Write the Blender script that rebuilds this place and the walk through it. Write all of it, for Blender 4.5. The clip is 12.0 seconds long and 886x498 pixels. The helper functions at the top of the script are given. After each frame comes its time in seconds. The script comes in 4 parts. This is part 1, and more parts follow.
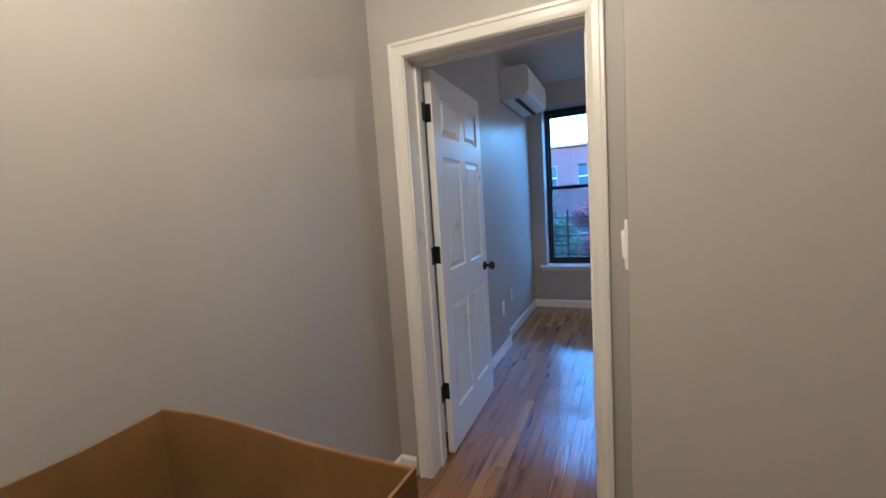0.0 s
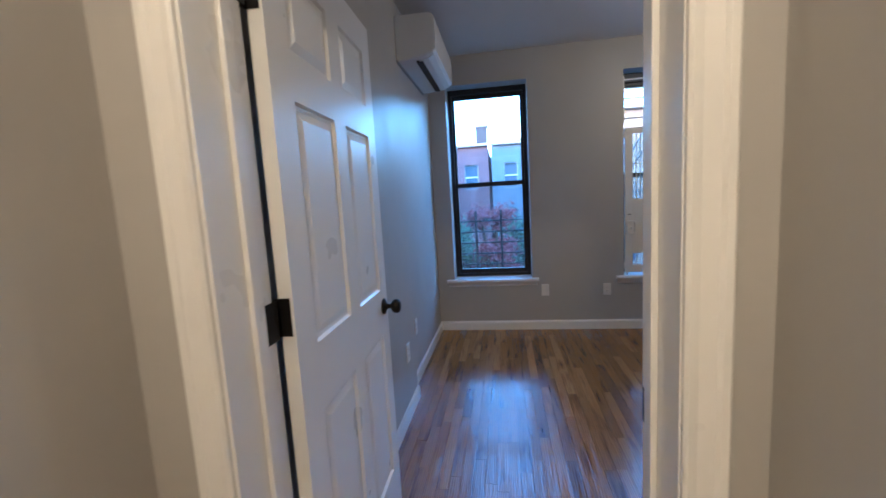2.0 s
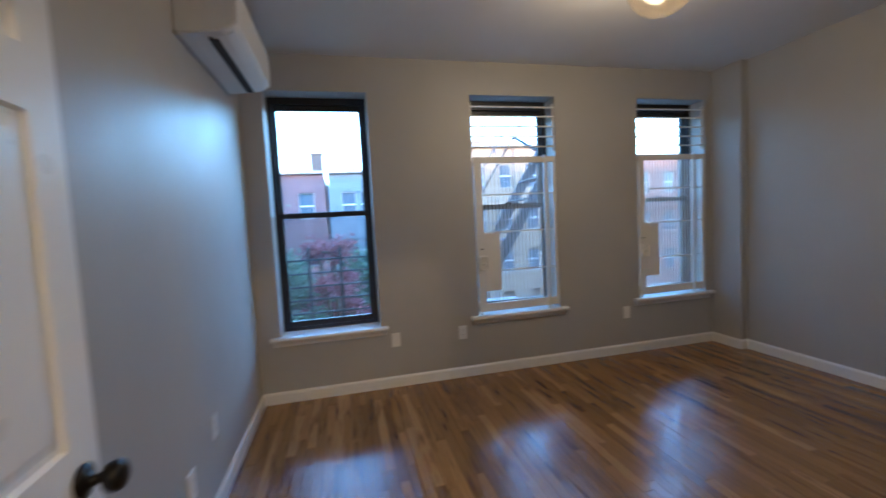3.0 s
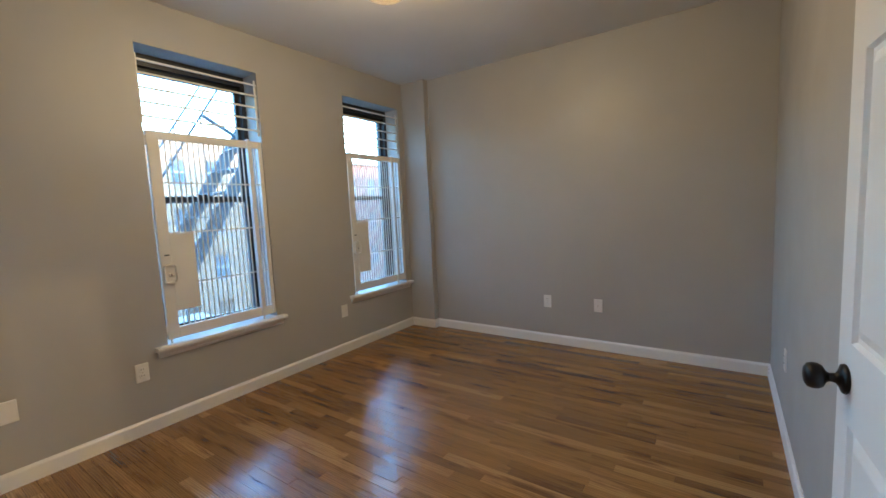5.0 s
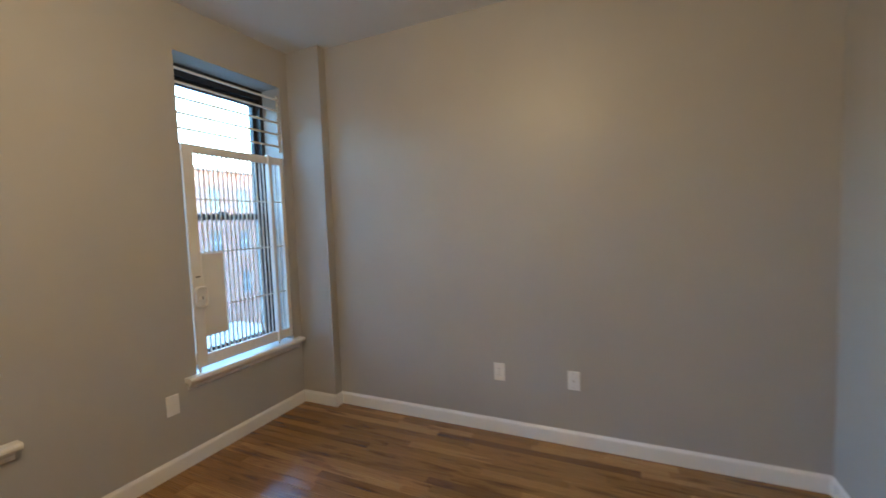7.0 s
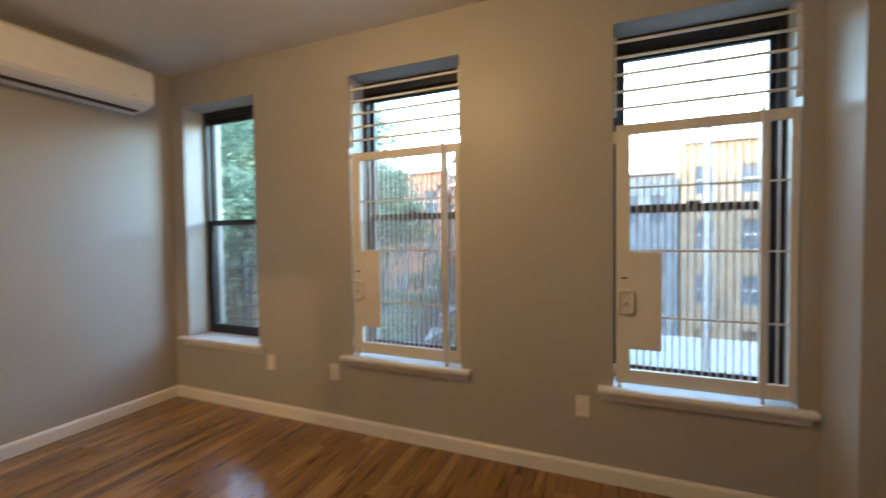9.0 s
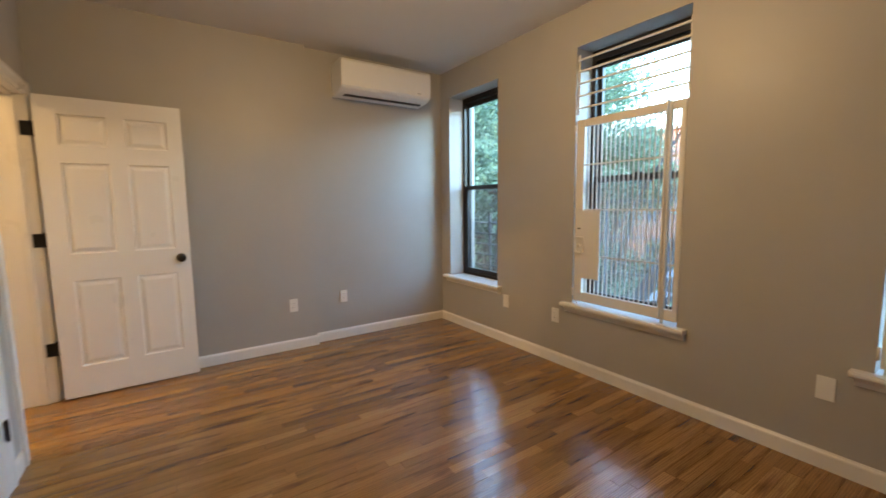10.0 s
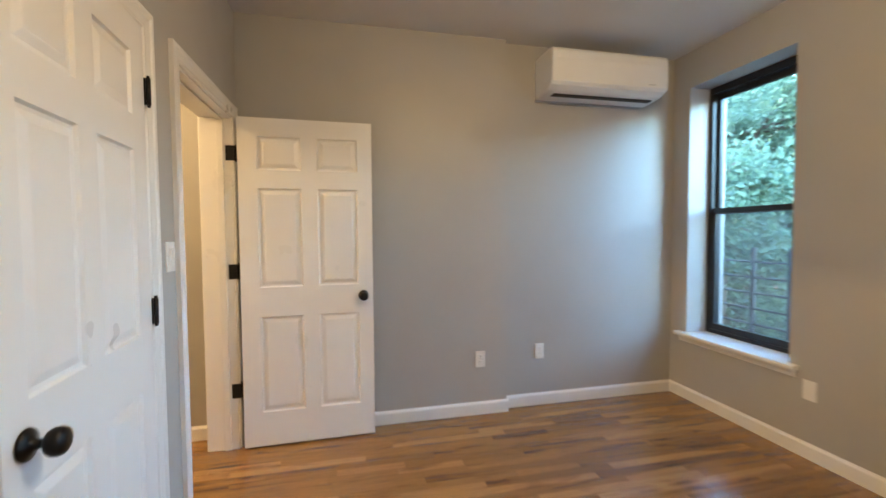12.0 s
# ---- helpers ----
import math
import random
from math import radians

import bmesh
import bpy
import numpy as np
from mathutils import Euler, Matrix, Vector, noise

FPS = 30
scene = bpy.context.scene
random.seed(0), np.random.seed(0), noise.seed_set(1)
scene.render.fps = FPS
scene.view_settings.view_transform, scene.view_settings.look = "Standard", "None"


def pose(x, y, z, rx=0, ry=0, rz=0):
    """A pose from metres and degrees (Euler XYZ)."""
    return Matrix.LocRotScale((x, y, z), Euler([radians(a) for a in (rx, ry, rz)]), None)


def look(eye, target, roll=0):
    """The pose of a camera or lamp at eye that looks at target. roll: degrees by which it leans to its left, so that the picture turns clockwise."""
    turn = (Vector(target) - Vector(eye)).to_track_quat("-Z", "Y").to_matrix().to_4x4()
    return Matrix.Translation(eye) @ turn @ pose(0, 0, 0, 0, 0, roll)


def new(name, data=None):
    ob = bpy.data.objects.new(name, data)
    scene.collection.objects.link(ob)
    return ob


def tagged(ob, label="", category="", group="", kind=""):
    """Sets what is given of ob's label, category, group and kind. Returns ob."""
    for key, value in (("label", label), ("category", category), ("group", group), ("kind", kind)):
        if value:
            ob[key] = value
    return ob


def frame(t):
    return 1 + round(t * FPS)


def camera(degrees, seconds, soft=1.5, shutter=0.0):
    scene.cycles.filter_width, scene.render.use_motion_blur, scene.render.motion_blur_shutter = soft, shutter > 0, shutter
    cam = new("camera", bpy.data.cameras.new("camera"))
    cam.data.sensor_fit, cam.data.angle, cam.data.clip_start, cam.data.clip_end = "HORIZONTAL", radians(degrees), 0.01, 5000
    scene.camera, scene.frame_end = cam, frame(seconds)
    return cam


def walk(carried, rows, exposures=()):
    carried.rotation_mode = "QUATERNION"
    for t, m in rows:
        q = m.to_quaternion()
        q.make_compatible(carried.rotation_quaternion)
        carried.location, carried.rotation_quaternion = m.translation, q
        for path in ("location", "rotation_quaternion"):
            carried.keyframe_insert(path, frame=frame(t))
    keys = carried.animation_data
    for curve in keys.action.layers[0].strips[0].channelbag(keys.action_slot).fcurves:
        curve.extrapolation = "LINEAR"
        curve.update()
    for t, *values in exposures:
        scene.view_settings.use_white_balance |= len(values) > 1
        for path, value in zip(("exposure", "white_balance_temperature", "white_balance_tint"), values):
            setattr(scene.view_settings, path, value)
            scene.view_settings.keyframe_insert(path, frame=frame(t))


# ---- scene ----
cam = camera(94.6, 12.0, shutter=0.35)
PATH = [
    (0, (0.217, 0.204, 1.348), (-0.603, 2.017, 1.138), -3.8),
    (0.5, (0.120, 0.593, 1.350), (-0.656, 2.425, 1.138), -3.4),
    (1, (-0.001, 0.858, 1.341), (-0.691, 2.722, 1.117), -3.0),
    (1.5, (-0.068, 1.043, 1.361), (-0.639, 2.946, 1.125), -3.1),
    (2, (-0.167, 1.254, 1.346), (-0.470, 3.217, 1.106), -3.3),
    (2.5, (-0.263, 1.592, 1.332), (-0.266, 3.582, 1.140), -3.3),
    (3, (-0.167, 1.955, 1.378), (0.303, 3.894, 1.238), -3.0),
    (3.5, (-0.178, 2.199, 1.366), (1.014, 3.797, 1.203), -2.6),
    (3.7, (-0.146, 2.223, 1.386), (1.207, 3.684, 1.197), -2.5),
    (5.3, (-0.14, 2.371, 1.309), (1.533, 3.452, 1.132), -2.9),
    (5.5, (-0.044, 2.393, 1.305), (1.669, 3.412, 1.144), -3.0),
    (6, (0.327, 2.516, 1.318), (2.112, 3.411, 1.212), -3.1),
    (6.5, (0.709, 2.671, 1.342), (2.538, 3.472, 1.22), -2.9),
    (6.7, (0.815, 2.794, 1.384), (2.672, 3.523, 1.241), -2.0),
    (8.5, (2.469, 3.218, 1.386), (2.423, 5.217, 1.402), -0.6),
    (9, (2.597, 2.998, 1.336), (1.828, 4.843, 1.275), -0.7),
    (9.5, (2.813, 2.816, 1.336), (1.485, 4.303, 1.178), -1.4),
    (10, (2.979, 2.764, 1.299), (1.329, 3.873, 1.083), -0.7),
    (10.5, (3.05, 2.754, 1.306), (1.291, 3.673, 1.058), -0.3),
    (11, (2.907, 2.757, 1.302), (1.072, 3.531, 1.113), -0.0),
    (11.5, (2.503, 2.738, 1.319), (0.624, 3.408, 1.185), 0.0),
    (12, (2.009, 2.762, 1.328), (0.059, 3.199, 1.246), -0.4),
]
EXPOSURES = [
    (0.0, 4.97, 4500, 10),
    (1.5, 5.15, 4680, 10),
    (2.5, 5.08, 4850, 10),
    (3.5, 5.44, 6050, 7),
    (5.5, 5.86, 6150, 4),
    (6.5, 5.99, 6300, 5),
    (8.5, 5.54, 7600, 9),
    (9.5, 5.60, 9100, 16),
    (10.5, 5.93, 6814, 7),
    (11.5, 5.92, 6737, 7),
    (12.0, 6.12, 6850, 7),
]
walk(cam, [(t, look(eye, target, roll)) for t, eye, target, roll in PATH], EXPOSURES)

# ---- world and light ----
SUN_EL, SUN_AZ = 8.0, 235.0
world = bpy.data.worlds.new("sky")
scene.world = world
world.use_nodes = True
wn = world.node_tree
sky = wn.nodes.new("ShaderNodeTexSky")
sky.sky_type = "NISHITA"
sky.sun_disc = False
sky.ozone_density, sky.dust_density = 3.0, 0.6
sky.sun_elevation, sky.sun_rotation = radians(SUN_EL), radians(SUN_AZ)
wn.links.new(sky.outputs["Color"], wn.nodes["Background"].inputs["Color"])
wn.nodes["Background"].inputs["Strength"].default_value = 0.15

sun = new("sun", bpy.data.lights.new("sun", "SUN"))
sun.data.energy, sun.data.angle, sun.data.color = 0.45, radians(0.6), (1.0, 0.62, 0.32)
sun.matrix_world = look((0, 0, 0), (-math.sin(radians(SUN_AZ)) * math.cos(radians(SUN_EL)), -math.cos(radians(SUN_AZ)) * math.cos(radians(SUN_EL)), -math.sin(radians(SUN_EL))))


def bulb_light(x, y, z, watts, size=0.05, tone=(1.0, 0.83, 0.60)):
    lamp = new("bulb_light", bpy.data.lights.new("bulb_light", "POINT"))
    lamp.data.energy, lamp.data.color, lamp.data.shadow_soft_size = watts, tone, size
    lamp.location = (x, y, z)
    return lamp


LAMP = (1.43, 3.71)
HALL_LAMP = (-0.22, 0.32)
bulb_light(LAMP[0], LAMP[1], 2.46, 0.62, 0.018, (1.0, 0.71, 0.40))
bulb_light(HALL_LAMP[0], HALL_LAMP[1], 2.46, 2.1, 0.028, (1.0, 0.67, 0.33))


# ---- materials ----
def mat(name):
    m = bpy.data.materials.new(name)
    m.use_nodes = True
    return m, m.node_tree, m.node_tree.nodes["Principled BSDF"]


def add(nt, kind, **values):
    n = nt.nodes.new(kind)
    for key, value in values.items():
        n.inputs[key.replace("_", " ")].default_value = value
    return n


def coords(nt, scale=(1, 1, 1), source="Position"):
    """World place, scaled."""
    g = nt.nodes.new("ShaderNodeNewGeometry")
    mp = nt.nodes.new("ShaderNodeMapping")
    mp.inputs["Scale"].default_value = scale
    nt.links.new(g.outputs[source], mp.inputs["Vector"])
    return mp.outputs["Vector"]


def ramp(nt, fac, stops):
    r = nt.nodes.new("ShaderNodeValToRGB")
    e = r.color_ramp.elements
    while len(e) < len(stops):
        e.new(0.5)
    for el, (p, c) in zip(e, stops):
        el.position, el.color = p, (*c, 1)
    nt.links.new(fac, r.inputs["Fac"])
    return r.outputs["Color"]


def bump(nt, b, height, strength, distance):
    n = add(nt, "ShaderNodeBump", Strength=strength, Distance=distance)
    nt.links.new(height, n.inputs["Height"])
    nt.links.new(n.outputs["Normal"], b.inputs["Normal"])
    return n


def noise_tex(nt, vec, scale, detail=4.0, rough=0.55):
    n = add(nt, "ShaderNodeTexNoise", Scale=scale, Detail=detail, Roughness=rough)
    nt.links.new(vec, n.inputs["Vector"])
    return n.outputs["Fac"]


def painted(name, c, rough, var=0.05, grain=260, depth=0.0006, spec=0.5):
    """Rolled or brushed paint: faint blotches and a fine stipple."""
    m, nt, b = mat(name)
    v = coords(nt)
    lo, hi = [x * (1 - var) for x in c], [min(1, x * (1 + var)) for x in c]
    nt.links.new(ramp(nt, noise_tex(nt, v, 1.7, 5), [(0.3, lo), (0.7, hi)]), b.inputs["Base Color"])
    b.inputs["Roughness"].default_value = rough
    b.inputs["Specular IOR Level"].default_value = spec
    r = ramp(nt, noise_tex(nt, v, 4.0, 3), [(0.3, (rough * 0.9,) * 3), (0.7, (min(1, rough * 1.12),) * 3)])
    nt.links.new(r, b.inputs["Roughness"])
    bump(nt, b, noise_tex(nt, v, grain, 2), 0.25, depth)
    return m


def plain(name, c, rough, metal=0.0, var=0.08, scale=30):
    m, nt, b = mat(name)
    v = coords(nt)
    lo, hi = [x * (1 - var) for x in c], [min(1, x * (1 + var)) for x in c]
    nt.links.new(ramp(nt, noise_tex(nt, v, scale, 3), [(0.3, lo), (0.7, hi)]), b.inputs["Base Color"])
    b.inputs["Roughness"].default_value, b.inputs["Metallic"].default_value = rough, metal
    return m


WALL = painted("greige_wall_paint", (0.425, 0.41, 0.39), 0.42, 0.035, spec=0.45)
CEIL = painted("white_ceiling_paint", (0.70, 0.69, 0.68), 0.7, 0.03)
TRIM = painted("white_trim_paint", (0.78, 0.77, 0.75), 0.3, 0.02, 150, 0.0001)
DOOR = painted("white_door_enamel", (0.79, 0.785, 0.775), 0.3, 0.02, 120, 0.0001)
BLACK = plain("black_oiled_bronze", (0.012, 0.011, 0.011), 0.38, 0.6)
FRAME_BLACK = plain("black_window_enamel", (0.012, 0.013, 0.016), 0.35)
# fire escape iron: outdoor haze is put into its paler, bluer colour
ESCAPE = plain("haze_tinted_blue_grey_iron", (0.13, 0.15, 0.18), 0.6)
IRON = plain("black_painted_iron", (0.03, 0.035, 0.04), 0.5)
GATE_WHITE = painted("white_gate_enamel", (0.74, 0.72, 0.68), 0.4, 0.03, 60, 0.0003)
PLASTIC = plain("white_switch_plastic", (0.80, 0.79, 0.76), 0.3, 0, 0.02)
AC_WHITE = plain("white_appliance_plastic", (0.80, 0.80, 0.79), 0.32, 0, 0.015, 6)
DARK = plain("dark_slot", (0.02, 0.02, 0.022), 0.6)
VENT_GREY = plain("grey_vent_plastic", (0.42, 0.42, 0.43), 0.45)
BRASS = plain("brushed_nickel", (0.55, 0.50, 0.42), 0.3, 1.0)
SUBFLOOR = plain("dark_floor_joint", (0.07, 0.035, 0.015), 0.7)


def oak():
    """Satin strip oak: every strip has its own tone, long grain and open pores."""
    m, nt, b = mat("varnished_oak_strip")
    L = nt.links.new
    info = nt.nodes.new("ShaderNodeObjectInfo")
    geo = nt.nodes.new("ShaderNodeNewGeometry")
    s = add(nt, "ShaderNodeMath")
    s.operation = "ADD"
    L(info.outputs["Random"], s.inputs[0])
    L(geo.outputs["Random Per Island"], s.inputs[1])
    f = add(nt, "ShaderNodeMath")
    f.operation = "FRACT"
    L(s.outputs[0], f.inputs[0])
    shift = add(nt, "ShaderNodeCombineXYZ")
    k = add(nt, "ShaderNodeMath")
    k.operation = "MULTIPLY"
    k.inputs[1].default_value = 37.0
    L(f.outputs[0], k.inputs[0])
    L(k.outputs[0], shift.inputs[0])
    L(k.outputs[0], shift.inputs[1])
    va = nt.nodes.new("ShaderNodeVectorMath")
    L(geo.outputs["Position"], va.inputs[0])
    L(shift.outputs[0], va.inputs[1])
    mp = nt.nodes.new("ShaderNodeMapping")
    mp.inputs["Scale"].default_value = (1, 0.07, 1)
    L(va.outputs[0], mp.inputs["Vector"])
    tone = ramp(nt, f.outputs[0], [(0.0, (0.17, 0.079, 0.026)), (0.08, (0.235, 0.113, 0.033)), (0.35, (0.275, 0.137, 0.040)), (0.7, (0.31, 0.157, 0.047)), (0.95, (0.40, 0.218, 0.078))])
    wave = add(nt, "ShaderNodeTexWave", Scale=30.0, Distortion=9.0, Detail=3.0, Detail_Scale=1.2)
    L(mp.outputs["Vector"], wave.inputs["Vector"])
    # flat-sawn arches: warped growth rings cut along the strip
    mp4 = nt.nodes.new("ShaderNodeMapping")
    mp4.inputs["Scale"].default_value = (1, 0.16, 1)
    L(va.outputs[0], mp4.inputs["Vector"])
    rings = add(nt, "ShaderNodeTexWave", Scale=24.0, Distortion=14.0, Detail=2.0, Detail_Scale=0.35)
    rings.wave_profile = "SAW"
    L(mp4.outputs["Vector"], rings.inputs["Vector"])
    arch = ramp(nt, rings.outputs["Fac"], [(0.0, (0.80, 0.76, 0.72)), (0.3, (1, 1, 1)), (1.0, (1.02, 1.02, 1.0))])
    grain = ramp(nt, wave.outputs["Fac"], [(0.0, (0.62, 0.56, 0.50)), (0.45, (0.95, 0.93, 0.9)), (1.0, (1.08, 1.06, 1.03))])
    m1 = nt.nodes.new("ShaderNodeMix")
    m1.data_type, m1.blend_type = "RGBA", "MULTIPLY"
    m1.inputs["Factor"].default_value = 0.75
    m0 = nt.nodes.new("ShaderNodeMix")
    m0.data_type, m0.blend_type = "RGBA", "MULTIPLY"
    m0.inputs["Factor"].default_value = 0.8
    L(tone, m0.inputs["A"])
    L(arch, m0.inputs["B"])
    L(m0.outputs["Result"], m1.inputs["A"])
    L(grain, m1.inputs["B"])
    mp2 = nt.nodes.new("ShaderNodeMapping")
    mp2.inputs["Scale"].default_value = (3.0, 0.35, 1)
    L(va.outputs[0], mp2.inputs["Vector"])
    streak = ramp(nt, noise_tex(nt, mp2.outputs["Vector"], 6.0, 5), [(0.30, (0.30, 0.22, 0.17)), (0.38, (0.62, 0.53, 0.46)), (0.46, (1, 1, 1)), (0.75, (1.1, 1.08, 1.02))])
    m2 = nt.nodes.new("ShaderNodeMix")
    m2.data_type, m2.blend_type = "RGBA", "MULTIPLY"
    m2.inputs["Factor"].default_value = 0.85
    L(m1.outputs["Result"], m2.inputs["A"])
    L(streak, m2.inputs["B"])
    # scattered knots and short dark heartwood marks
    mp3 = nt.nodes.new("ShaderNodeMapping")
    mp3.inputs["Scale"].default_value = (1.0, 0.3, 1)
    L(va.outputs[0], mp3.inputs["Vector"])
    cell = add(nt, "ShaderNodeTexVoronoi", Scale=3.4)
    L(mp3.outputs["Vector"], cell.inputs["Vector"])
    knot = ramp(nt, cell.outputs["Distance"], [(0.03, (0.22, 0.15, 0.11)), (0.075, (0.75, 0.68, 0.6)), (0.13, (1, 1, 1))])
    m3 = nt.nodes.new("ShaderNodeMix")
    m3.data_type, m3.blend_type = "RGBA", "MULTIPLY"
    m3.inputs["Factor"].default_value = 0.85
    L(m2.outputs["Result"], m3.inputs["A"])
    L(knot, m3.inputs["B"])
    L(m3.outputs["Result"], b.inputs["Base Color"])
    v = coords(nt)
    L(ramp(nt, noise_tex(nt, v, 2.2, 5), [(0.3, (0.10,) * 3), (0.7, (0.20,) * 3)]), b.inputs["Roughness"])
    b.inputs["Specular IOR Level"].default_value = 0.6
    b.inputs["Coat Weight"].default_value, b.inputs["Coat Roughness"].default_value = 0.25, 0.08
    bm1 = bump(nt, b, wave.outputs["Fac"], 0.45, 0.001)
    bm2 = add(nt, "ShaderNodeBump", Strength=0.3, Distance=0.0015)
    L(noise_tex(nt, v, 9.0, 2), bm2.inputs["Height"])
    bm3 = add(nt, "ShaderNodeBump", Strength=0.45, Distance=0.0012)
    L(rings.outputs["Fac"], bm3.inputs["Height"])
    L(bm2.outputs["Normal"], bm3.inputs["Normal"])
    L(bm3.outputs["Normal"], bm1.inputs["Normal"])
    return m


OAK = oak()


def glass(name, rough=0.0, tint=(1, 1, 1), most=0.7):
    """Thin pane: mostly clear, with a mirror sheen at glancing angles."""
    m, nt, b = mat(name)
    L = nt.links.new
    clear = add(nt, "ShaderNodeBsdfTransparent", Color=(*tint, 1))
    gloss = add(nt, "ShaderNodeBsdfGlossy", Roughness=rough)
    lw = add(nt, "ShaderNodeLayerWeight", Blend=0.5)
    p = add(nt, "ShaderNodeMath")
    p.operation = "POWER"
    p.inputs[1].default_value = 4.0
    L(lw.outputs["Facing"], p.inputs[0])
    k = add(nt, "ShaderNodeMath")
    k.operation = "MULTIPLY_ADD"
    k.inputs[1].default_value, k.inputs[2].default_value = most, 0.035
    L(p.outputs[0], k.inputs[0])
    mix = nt.nodes.new("ShaderNodeMixShader")
    L(k.outputs[0], mix.inputs[0])
    L(clear.outputs[0], mix.inputs[1])
    L(gloss.outputs[0], mix.inputs[2])
    L(mix.outputs[0], nt.nodes["Material Output"].inputs["Surface"])
    return m


def screen_mesh():
    """Fine insect screen, too fine to see its wires."""
    m, nt, b = mat("insect_screen")
    b.inputs["Base Color"].default_value = (0.30, 0.34, 0.38, 1)
    b.inputs["Roughness"].default_value = 0.6
    clear = nt.nodes.new("ShaderNodeBsdfTransparent")
    mix = nt.nodes.new("ShaderNodeMixShader")
    mix.inputs[0].default_value = 0.22
    nt.links.new(clear.outputs[0], mix.inputs[1])
    nt.links.new(b.outputs[0], mix.inputs[2])
    nt.links.new(mix.outputs[0], nt.nodes["Material Output"].inputs["Surface"])
    return m


SCREEN = screen_mesh()
PANE = glass("window_glass", 0.01, (0.97, 0.99, 1.0))
BOWL = glass("amber_lamp_glass", 0.05, (1.0, 0.93, 0.80))


def glow(name, c, strength):
    m, nt, b = mat(name)
    b.inputs["Base Color"].default_value = (*c, 1)
    b.inputs["Emission Color"].default_value = (*c, 1)
    b.inputs["Emission Strength"].default_value = strength
    return m


BULB = glow("lit_bulb", (1.0, 0.80, 0.50), 2.5)


def cardboard():
    m, nt, b = mat("brown_cardboard")
    v = coords(nt)
    a = ramp(nt, noise_tex(nt, v, 6, 6), [(0.3, (0.17, 0.085, 0.02)), (0.7, (0.22, 0.12, 0.032))])
    nt.links.new(a, b.inputs["Base Color"])
    b.inputs["Roughness"].default_value = 0.85
    w = add(nt, "ShaderNodeTexWave", Scale=60.0, Distortion=0.6)
    w.bands_direction = "Z"
    nt.links.new(v, w.inputs["Vector"])
    bump(nt, b, w.outputs["Fac"], 0.15, 0.0008)
    return m


CARD = cardboard()


def masonry(name, c, mortar, scale=1.0):
    """Far brick fronts, whose courses are too small to tell apart."""
    m, nt, b = mat(name)
    L = nt.links.new
    g = nt.nodes.new("ShaderNodeNewGeometry")
    sp = nt.nodes.new("ShaderNodeSeparateXYZ")
    cb = nt.nodes.new("ShaderNodeCombineXYZ")
    L(g.outputs["Position"], sp.inputs[0])
    L(sp.outputs["X"], cb.inputs[0])
    L(sp.outputs["Z"], cb.inputs[1])
    br = add(nt, "ShaderNodeTexBrick", Scale=scale, Color1=(*c, 1), Color2=(*[x * 0.8 for x in c], 1), Mortar=(*mortar, 1), Mortar_Size=0.01)
    br.inputs["Brick Width"].default_value, br.inputs["Row Height"].default_value = 0.22, 0.075
    L(cb.outputs[0], br.inputs["Vector"])
    mx = nt.nodes.new("ShaderNodeMix")
    mx.data_type, mx.blend_type = "RGBA", "MULTIPLY"
    mx.inputs["Factor"].default_value = 1.0
    L(br.outputs["Color"], mx.inputs["A"])
    L(ramp(nt, noise_tex(nt, coords(nt), 0.5, 6), [(0.3, (0.75, 0.75, 0.77)), (0.7, (1.1, 1.08, 1.05))]), mx.inputs["B"])
    L(mx.outputs["Result"], b.inputs["Base Color"])
    b.inputs["Roughness"].default_value = 0.9
    return m


PINK_BRICK = masonry("pink_red_brick", (0.21, 0.10, 0.105), (0.20, 0.17, 0.17))
GREY_STUCCO = painted("pale_grey_stucco", (0.16, 0.19, 0.22), 0.9, 0.12)
TAN_BRICK = masonry("orange_tan_brick", (0.34, 0.22, 0.13), (0.30, 0.27, 0.24))
DEEP_BRICK = masonry("brown_red_brick", (0.30, 0.13, 0.10), (0.3, 0.25, 0.22))
ROOF = plain("tar_roof", (0.06, 0.06, 0.065), 0.9)
STONE = plain("grey_stone_trim", (0.38, 0.37, 0.36), 0.85)
FAR_GLASS = plain("far_window_glass", (0.10, 0.13, 0.16), 0.08)
BARK = plain("bark", (0.10, 0.075, 0.055), 0.9, 0, 0.3)
POLE_GREY = plain("galvanised_pole", (0.36, 0.40, 0.44), 0.55, 0.3)


def leafy(name, c, d):
    m, nt, b = mat(name)
    g = nt.nodes.new("ShaderNodeNewGeometry")
    nt.links.new(ramp(nt, g.outputs["Random Per Island"], [(0.0, c), (1.0, d)]), b.inputs["Base Color"])
    b.inputs["Roughness"].default_value = 0.6
    # thin leaves let part of the light through
    thin = nt.nodes.new("ShaderNodeBsdfTranslucent")
    nt.links.new(ramp(nt, g.outputs["Random Per Island"], [(0.0, [x * 1.6 for x in c]), (1.0, [x * 1.6 for x in d])]), thin.inputs["Color"])
    mix = nt.nodes.new("ShaderNodeMixShader")
    mix.inputs[0].default_value = 0.45
    nt.links.new(b.outputs[0], mix.inputs[1])
    nt.links.new(thin.outputs[0], mix.inputs[2])
    nt.links.new(mix.outputs[0], nt.nodes["Material Output"].inputs["Surface"])
    return m


GREEN_LEAF = leafy("green_leaves", (0.085, 0.145, 0.10), (0.17, 0.245, 0.15))
RED_LEAF = leafy("red_leaves", (0.17, 0.05, 0.06), (0.32, 0.10, 0.11))


